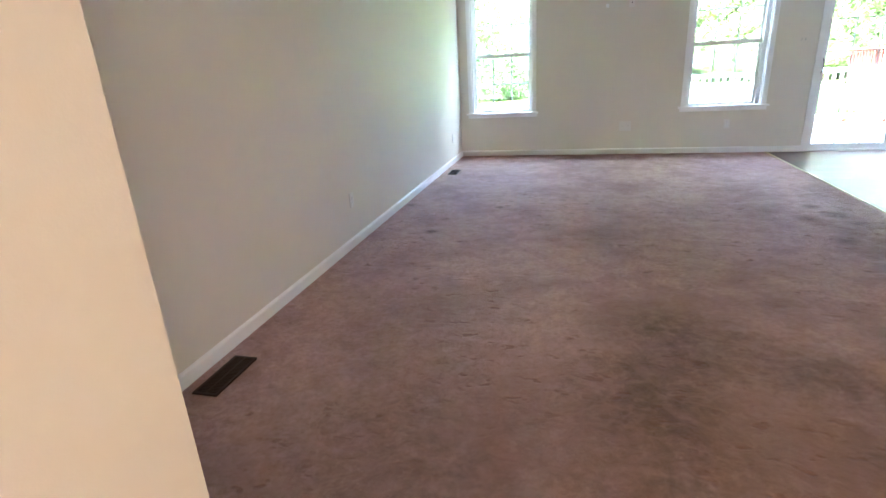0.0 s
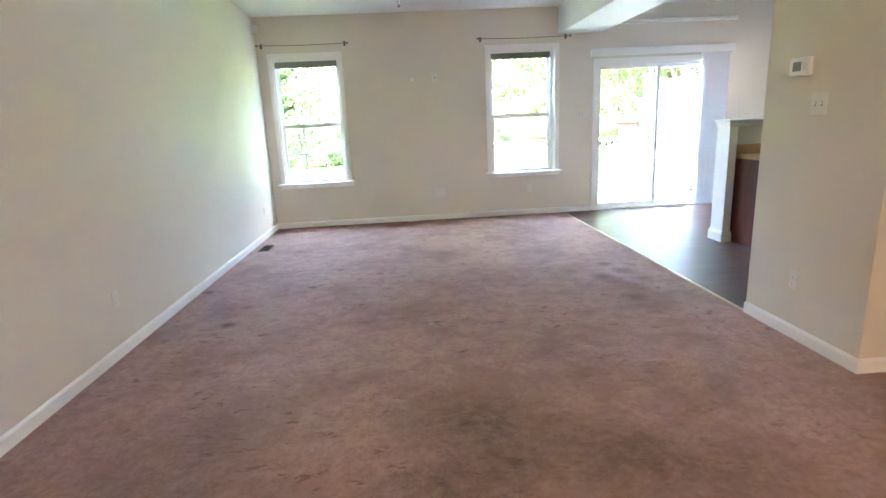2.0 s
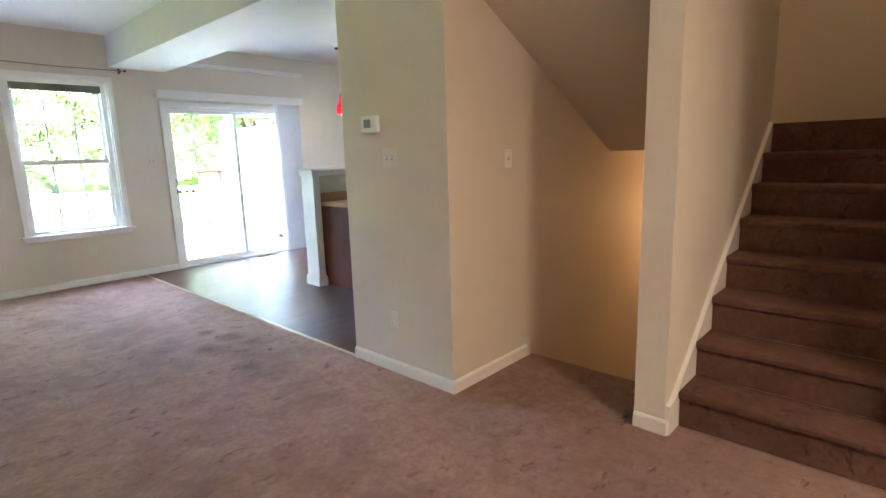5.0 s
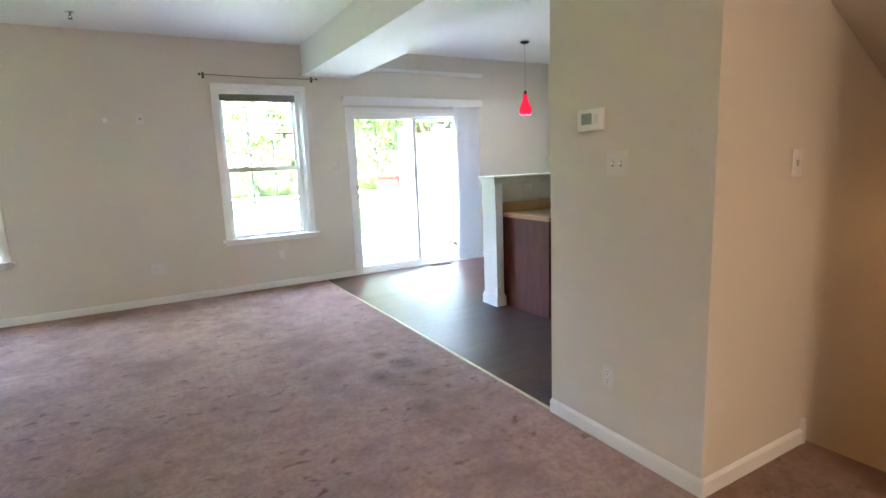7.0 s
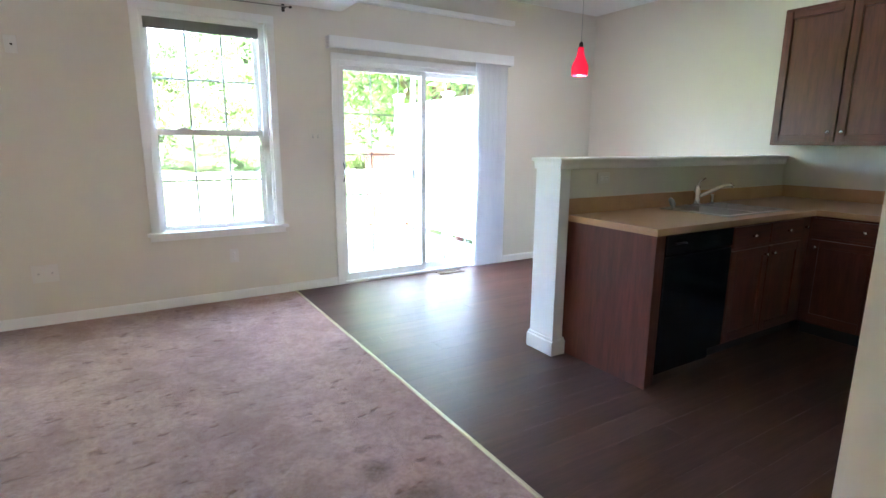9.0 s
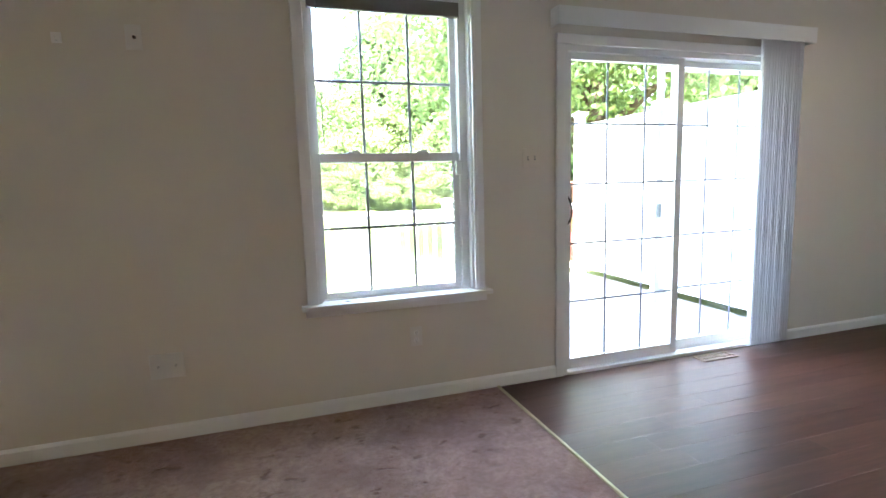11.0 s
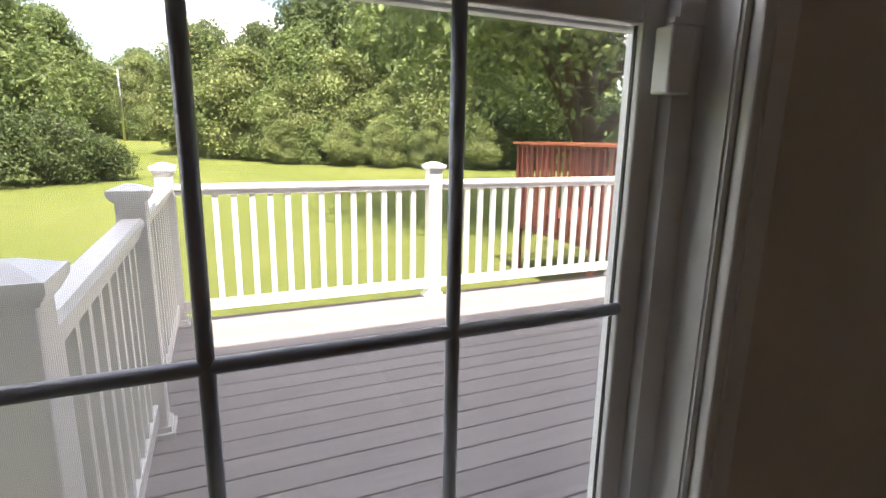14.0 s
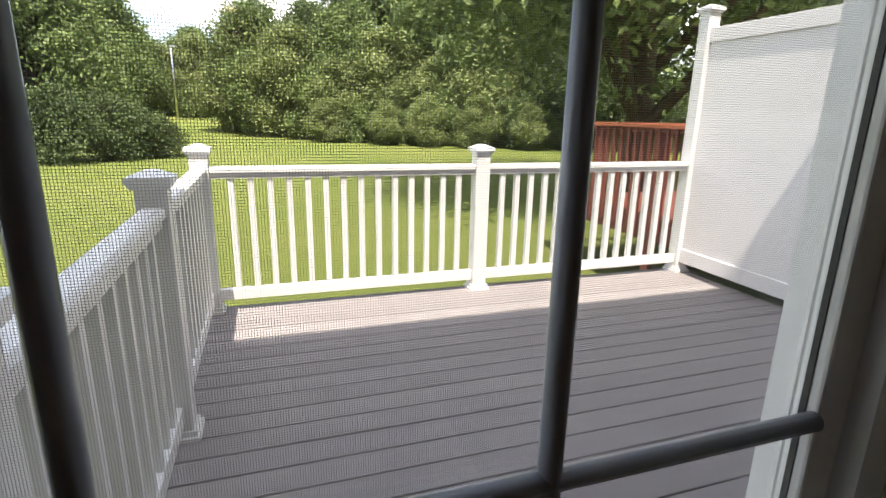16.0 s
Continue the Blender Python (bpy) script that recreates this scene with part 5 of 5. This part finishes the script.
def railing(p0, p1, label):
    """A straight section between two posts."""
    r = base("deck_railing", label, "railing", "deck railings")
    (xa, ya), (xb, yb) = p0, p1
    L = math.hypot(xb - xa, yb - ya)
    ux, uy = (xb - xa) / L, (yb - ya) / L
    a = math.degrees(math.atan2(uy, ux))
    def local(bm):
        bmesh.ops.transform(bm, matrix=pose(xa, ya, 0, 0, 0, a), verts=bm.verts)
        return bm
    s0, s1 = 0.056, L - 0.056
    bm = bmesh.new()
    prism(bm, [(-0.045, 0.885), (-0.045, 0.905), (-0.032, 0.918), (0.032, 0.918), (0.045, 0.905), (0.045, 0.885), (0.028, 0.872), (0.028, 0.845), (-0.028, 0.845), (-0.028, 0.872)], "x", s0, s1)
    part("top_rail", local(bm), M_PVC, r)
    bm = bmesh.new()
    prism(bm, [(-0.024, 0.035), (-0.024, 0.105), (0.024, 0.105), (0.024, 0.035)], "x", s0, s1)
    part("bottom_rail", local(bm), M_PVC, r)
    k = int(round((s1 - s0) / 0.122))
    first = None
    for i in range(1, k):
        s = s0 + (s1 - s0) * i / k
        if first is None:
            bm = bmesh.new()
            box(bm, -0.0185, 0.0185, -0.0185, 0.0185, 0.10, 0.85)
            first = part("baluster", bm, M_PVC, r)
            mesh = first.data
            first.matrix_local = pose(xa + ux * s, ya + uy * s, 0, 0, 0, a)
        else:
            b = new("baluster", mesh)
            b.parent = r
            b.matrix_local = pose(xa + ux * s, ya + uy * s, 0, 0, 0, a)
    return r


railing((RX, RY), (5.02, RY), "white vinyl deck railing with square balusters facing the lawn")
railing((5.02, RY), (6.95, RY), "white vinyl deck railing with square balusters beside the privacy fence")
railing((RX, 1.95), (RX, RY), "white vinyl side railing with square balusters")
railing((RX, 0.56), (RX, 1.95), "white vinyl side railing with square balusters near the house")

for ya, yb in ((1.82, RY), (0.30, 1.82)):
    pf = base("privacy_fence", "tall solid white vinyl privacy fence along the deck", "privacy fence", "privacy fence panels")
    nb = 9
    w = (yb - ya - 0.11) / nb
    board = None
    for k in range(nb):
        if board is None:
            bm = bmesh.new()
            prism(bm, [(6.965, 0.0), (6.965, w - 0.0004), (6.938, w - 0.0004), (6.9365, w - 0.002), (6.9365, 0.001), (6.938, 0.0)], "z", 0.16, 1.87)
            board = part("fence_board", bm, M_PVC, pf)
            bmsh = board.data
        else:
            board = new("fence_board", bmsh)
            board.parent = pf
        board.location = (0, ya + 0.055 + k * w, 0)
    bm = bmesh.new()
    box(bm, 6.92, 6.98, ya + 0.055, yb - 0.055, 0.045, 0.165)
    bevel(bm, 0.004)
    part("bottom_rail", bm, M_PVC, pf)
    bm = bmesh.new()
    box(bm, 6.92, 6.98, ya + 0.055, yb - 0.055, 1.86, 1.97)
    bevel(bm, 0.004)
    part("top_rail", bm, M_PVC, pf)

# ---- the neighbour's red deck ----
nd = base("neighbour_deck", "red-stained timber deck of the neighbouring house", "deck", at=(0.12, 0, 0.10))
bm = bmesh.new()
box(bm, 7.55, 12.0, 0.25, 6.4, 0.02, 0.06)
part("decking", bm, M_REDDECK, nd)
bm = bmesh.new()
box(bm, 7.51, 7.549, 0.25, 6.44, -0.20, 0.055)
box(bm, 7.549, 12.0, 6.401, 6.44, -0.20, 0.055)
part("rim_joist", bm, M_REDDECK, nd)
bm = bmesh.new()
box(bm, 7.46, 7.60, 0.25, 6.5, 1.065, 1.10)
box(bm, 7.60, 12.0, 6.36, 6.5, 1.065, 1.10)
part("hand_rail", bm, plain("red_hand_rail_timber", (0.33, 0.095, 0.045), 0.6, vary=0.2), nd)
bm = bmesh.new()
for x, y in ((7.56, 6.39), (7.56, 4.6), (7.56, 2.6), (9.6, 6.39), (11.9, 6.39)):
    box(bm, x - 0.045, x + 0.045, y - 0.045, y + 0.045, -1.1, 1.064)
part("deck_post", bm, M_REDDECK, nd)
bm = bmesh.new()
box(bm, 7.50, 7.508, 0.3, 6.4, 1.02, 1.06)
box(bm, 7.57, 12.0, 6.45, 6.46, 1.02, 1.06)
part("upper_stringer", bm, M_REDDECK, nd)
bal = None
spots = [(7.50, 0.4 + 0.13 * k) for k in range(47)] + [(7.65 + 0.13 * k, 6.46) for k in range(32)]
for x, y in spots:
    if bal is None:
        bm = bmesh.new()
        box(bm, -0.018, 0.018, -0.018, 0.018, -0.10, 1.06)
        bal = part("baluster", bm, M_REDDECK, nd)
        bal_mesh, b = bal.data, bal
    else:
        b = new("baluster", bal_mesh)
        b.parent = nd
    b.matrix_local = pose(x, y, 0)

# ---- trees and bushes ----
def leaf_cloud(name, blobs, count, size, seed, mat):
    """Many small bent leaves on the shells of overlapping clumps: (x, y, z, radius, squash)."""
    rng = np.random.default_rng(seed)
    wts = np.array([b[3] ** 2 for b in blobs])
    pick = rng.choice(len(blobs), count, p=wts / wts.sum())
    B = np.array(blobs)[pick]
    d = rng.normal(size=(count, 3))
    d /= np.linalg.norm(d, axis=1)[:, None]
    r = B[:, 3] * (0.52 + 0.72 * rng.random(count) ** 1.2)
    lump = 1 + 0.30 * np.sin(d[:, 0] * 5 + pick) * np.cos(d[:, 2] * 6 + pick * 2)
    c = B[:, :3] + d * (r * lump)[:, None] * np.stack([np.ones(count), np.ones(count), B[:, 4]], 1)
    n = d * 0.5 + rng.normal(size=(count, 3)) * 0.75 + np.array([0, 0, 0.35])
    n /= np.linalg.norm(n, axis=1)[:, None]
    t = np.cross(n, rng.normal(size=(count, 3)))
    t /= np.linalg.norm(t, axis=1)[:, None] + 1e-9
    u = np.cross(n, t)
    s = size * (0.6 + 0.8 * rng.random(count))[:, None]
    p0, p1, p2, p3 = c - t * s, c + u * s * 0.55 + n * s * 0.12, c + t * s, c - u * s * 0.55 + n * s * 0.12
    V = np.stack([p0, p1, p2, p3], 1).reshape(-1, 3)
    F = np.arange(count * 4).reshape(-1, 4)
    me = bpy.data.meshes.new(name)
    me.from_pydata(V.tolist(), [], F.tolist())
    me.materials.append(mat)
    return me


def blob_set(rng, height, spread, low, k):
    out = []
    for i in range(k):
        h = low + (height - low) * (i + 0.5) / k
        f = math.sin(math.pi * min(0.97, 0.18 + 0.80 * (i + 0.5) / k)) ** 0.7
        a = rng.random() * 6.28
        rr = spread * f * (0.35 + 0.45 * rng.random())
        out.append((rr * math.cos(a), rr * math.sin(a), h, spread * (0.24 + 0.20 * rng.random()) * (0.6 + 0.5 * f), 0.8))
    return out


def tree_kind(name, label, height, spread, low, k, count, size, seed, mat, trunk_r):
    rng = random.Random(seed)
    t = base(name, label, "tree" if "tree" in name else "bush", "trees and bushes behind the lawn")
    blobs = blob_set(rng, height, spread, low, k)
    bm = bmesh.new()
    tube(bm, [(0, 0, -0.4), (0.05, 0.02, height * 0.2), (-0.06, 0.05, height * 0.5), (0.04, 0, height * 0.85)], [trunk_r, trunk_r * 0.8, trunk_r * 0.5, trunk_r * 0.12], 8)
    part("trunk", bm, M_BARK, t, smooth=True)
    bm = bmesh.new()
    for b in blobs[::2]:
        z0 = max(0.3, b[2] - b[3] * 1.1)
        tube(bm, [(0, 0, z0 * 0.7), (b[0] * 0.5, b[1] * 0.5, (z0 * 0.7 + b[2]) / 2), (b[0], b[1], b[2])], [trunk_r * 0.45, trunk_r * 0.3, trunk_r * 0.08], 6)
    part("limbs", bm, M_BARK, t, smooth=True)
    ob = new("crown", leaf_cloud("crown", blobs, count, size, seed, mat))
    ob.parent = t
    return t


protos = [
    tree_kind("round_tree", "broad mid-green deciduous tree at the edge of the lawn", 9.0, 4.0, 1.0, 40, 34000, 0.12, 11, M_LEAF, 0.22),
    tree_kind("tall_tree", "tall dark green tree behind the lawn", 12.5, 4.2, 1.4, 48, 36000, 0.135, 12, M_LEAF_DARK, 0.28),
    tree_kind("light_tree", "light yellow-green young tree at the wood's edge", 6.0, 2.7, 0.5, 28, 22000, 0.10, 13, M_LEAF_LIGHT, 0.14),
    tree_kind("bush", "dense low green bush at the edge of the lawn", 2.6, 1.9, 0.2, 24, 14000, 0.075, 14, M_LEAF, 0.06),
    tree_kind("dark_bush", "dense dark green bush on the lawn", 2.9, 2.1, 0.2, 24, 14000, 0.075, 15, M_LEAF_DARK, 0.06),
]


def plant(kind, x, y, s, turn, first):
    m = pose(x, y, ground_z(x, y) - 0.05, 0, 0, turn) @ Matrix.Scale(s, 4)
    if first:
        protos[kind].matrix_world = m
    else:
        copy_thing(protos[kind], m).scale = (s, s, s)


PLANTS = [
    (0, 9.5, 40.0, 1.0), (0, 2.5, 45.0, 1.05), (0, 16.0, 38.0, 1.35), (0, -6.8, 29.5, 1.0), (0, -10.0, 34.0, 1.3), (0, -10.5, 58.0, 1.2), (0, 30, 40, 1.3),
    (1, 13.5, 46.0, 1.3), (1, 20.5, 40.0, 1.35), (1, 7.5, 52.0, 0.85), (1, -19.0, 45.0, 1.2), (1, 26.0, 34.0, 1.3), (1, 36.0, 28.0, 1.3), (1, -26, 38, 1.2), (1, 23.0, 29.0, 1.15), (1, 33, 18, 1.1), (1, 27, 12, 1.0),
    (2, 11.5, 36.5, 1.2), (2, 5.5, 41.0, 1.25), (2, 17.5, 33.5, 1.2), (2, 1.2, 46.0, 0.95), (2, 22.5, 31.5, 1.2), (2, -12.0, 50.0, 1.2), (2, 8.0, 36.5, 0.85), (2, -22, 52, 1.2), (2, 14.5, 34.5, 0.9),
    (0, -9.5, 66.0, 0.85), (0, -4.6, 70.0, 0.95), (2, -7.0, 62.0, 1.1), (2, -3.4, 64.0, 1.25), (0, -0.6, 67.0, 0.85), (3, -6.2, 58.5, 1.2), (3, -3.0, 57.0, 1.1),
    (2, 10.5, 32.5, 0.45), (2, 13.0, 31.0, 0.5), (2, 7.4, 35.0, 0.45), (2, 15.6, 29.5, 0.5), (2, 18.2, 28.0, 0.45),
    (3, 14.0, 33.0, 1.2), (3, 19.0, 29.5, 1.25), (3, 9.8, 35.0, 1.0), (3, 21.5, 28.5, 1.1), (3, 6.5, 38.5, 0.9), (3, 16.3, 31.5, 0.9), (3, 24, 27, 1.3), (3, 3.0, 42.5, 0.8), (3, 12.0, 34.0, 0.8),
    (4, -3.7, 22.3, 0.85), (4, -2.1, 23.2, 0.8), (4, -0.8, 24.0, 0.55), (4, -6.2, 22.5, 1.0), (4, -9.5, 23.5, 1.2), (4, 26.5, 27.0, 1.3), (4, -12.0, 40.0, 1.0), (4, 8.8, 37.5, 1.1), (4, 18.0, 31.5, 1.1),
]
seen_kinds = set()
prng = random.Random(5)
for kind, x, y, s in PLANTS:
    plant(kind, x, y, s, prng.random() * 360, kind not in seen_kinds)
    seen_kinds.add(kind)

# large tree whose leafy boughs hang high over the right of the lawn
big = tree_kind("maple_tree", "large leafy maple spreading over the lawn beyond the decks", 13.5, 7.6, 4.6, 38, 80000, 0.10, 21, M_LEAF, 0.36)
big.matrix_world = pose(12.0, 10.5, GZ - 0.05)

# pale light pole far off
pole = base("light_pole", "slim pale light pole far behind the lawn", "light pole")
bm = bmesh.new()
lathe(bm, [(0.11, -0.5), (0.07, 6.4), (0.0, 6.45)], 10)
part("shaft", bm, M_STEEL, pole, smooth=True)
boxpart("lamp_head", (-0.1, 0.5, -0.12, 0.12, 6.35, 6.5), M_STEEL, pole)
pole.location = (-4.3, 55.5, ground_z(-4.3, 55.5))
fh_z = ground_z(-22, 84)
fh = base("far_house", "low white house with orange-brown wall far behind the bushes", "house")
boxpart("wall", (-28.0, -17.5, 84.0, 90.0, -1, 1.5), plain("orange_brown_siding", (0.55, 0.17, 0.06), 0.8), fh)
boxpart("upper_wall", (-28.0, -17.5, 84.02, 90.0, 1.5, 3.3), M_PVC, fh)
bm = bmesh.new()
prism(bm, [(83.6, 3.3), (87.0, 5.2), (90.4, 3.3)], "x", -28.4, -17.1)
part("roof", bm, M_ROOF, fh)
fh.location = (0, -16.0, ground_z(-22, 68))

# far line of woodland
rng_f = random.Random(9)
blobs = []
for k in range(120):
    a = radians(-75 + 150 * k / 119)
    rr = 95 + 12 * rng_f.random()
    blobs.append((rr * math.sin(a), rr * math.cos(a), 3 + 2.5 * rng_f.random(), 4.5 + 1.5 * rng_f.random(), 0.9))
fw = new("far_woods", leaf_cloud("far_woods", blobs, 60000, 0.5, 31, M_LEAF))
tagged(fw, "distant line of green woodland", "woods", "", "stuff")

# ---- pieces of floors and decks ----
def planks(name, parent, x0, x1, y0, y1, z0, z1, width, gap, length, mat, seed, bev):
    """Boards along x in staggered rows; alike boards share a mesh."""
    rng = random.Random(seed)
    meshes = {}
    rows = int(math.ceil((y1 - y0) / width))
    for r in range(rows):
        ya = y0 + r * width
        w = min(width, y1 - ya) - gap
        if w < 0.02:
            continue
        x = x0 - (rng.random() * length if length < x1 - x0 else 0)
        while x < x1 - 0.01:
            a, b_ = max(x, x0), min(x + length, x1)
            L = b_ - a - (gap if length < x1 - x0 else 0)
            x += length
            if L < 0.04:
                continue
            key = (round(L, 3), round(w, 3))
            if key not in meshes:
                bm = bmesh.new()
                prism(bm, [(0, z0), (0, z1 - bev), (bev, z1), (w - bev, z1), (w, z1 - bev), (w, z0)], "x", 0, L)
                ob = part(name, bm, mat, parent)
                meshes[key] = ob.data
            else:
                ob = new(name, meshes[key])
                ob.parent = parent
            ob.location = (a, ya, 0)


planks("deck_board", deck, DX0, DX1, 0.21, DY1, DZ - 0.025, DZ, 0.1405, 0.006, 20, M_DECK, 3, 0.003)
fk = base("floor_kitchen", "dark brown wood-look vinyl plank floor", "plank floor", "", "structure")
planks("plank", fk, EDGE + 0.001, KX, ST_Y0 + 0.12, -0.001, -0.011, 0.0, 0.150, 0.0006, 1.22, M_PLANK, 4, 0.0004)
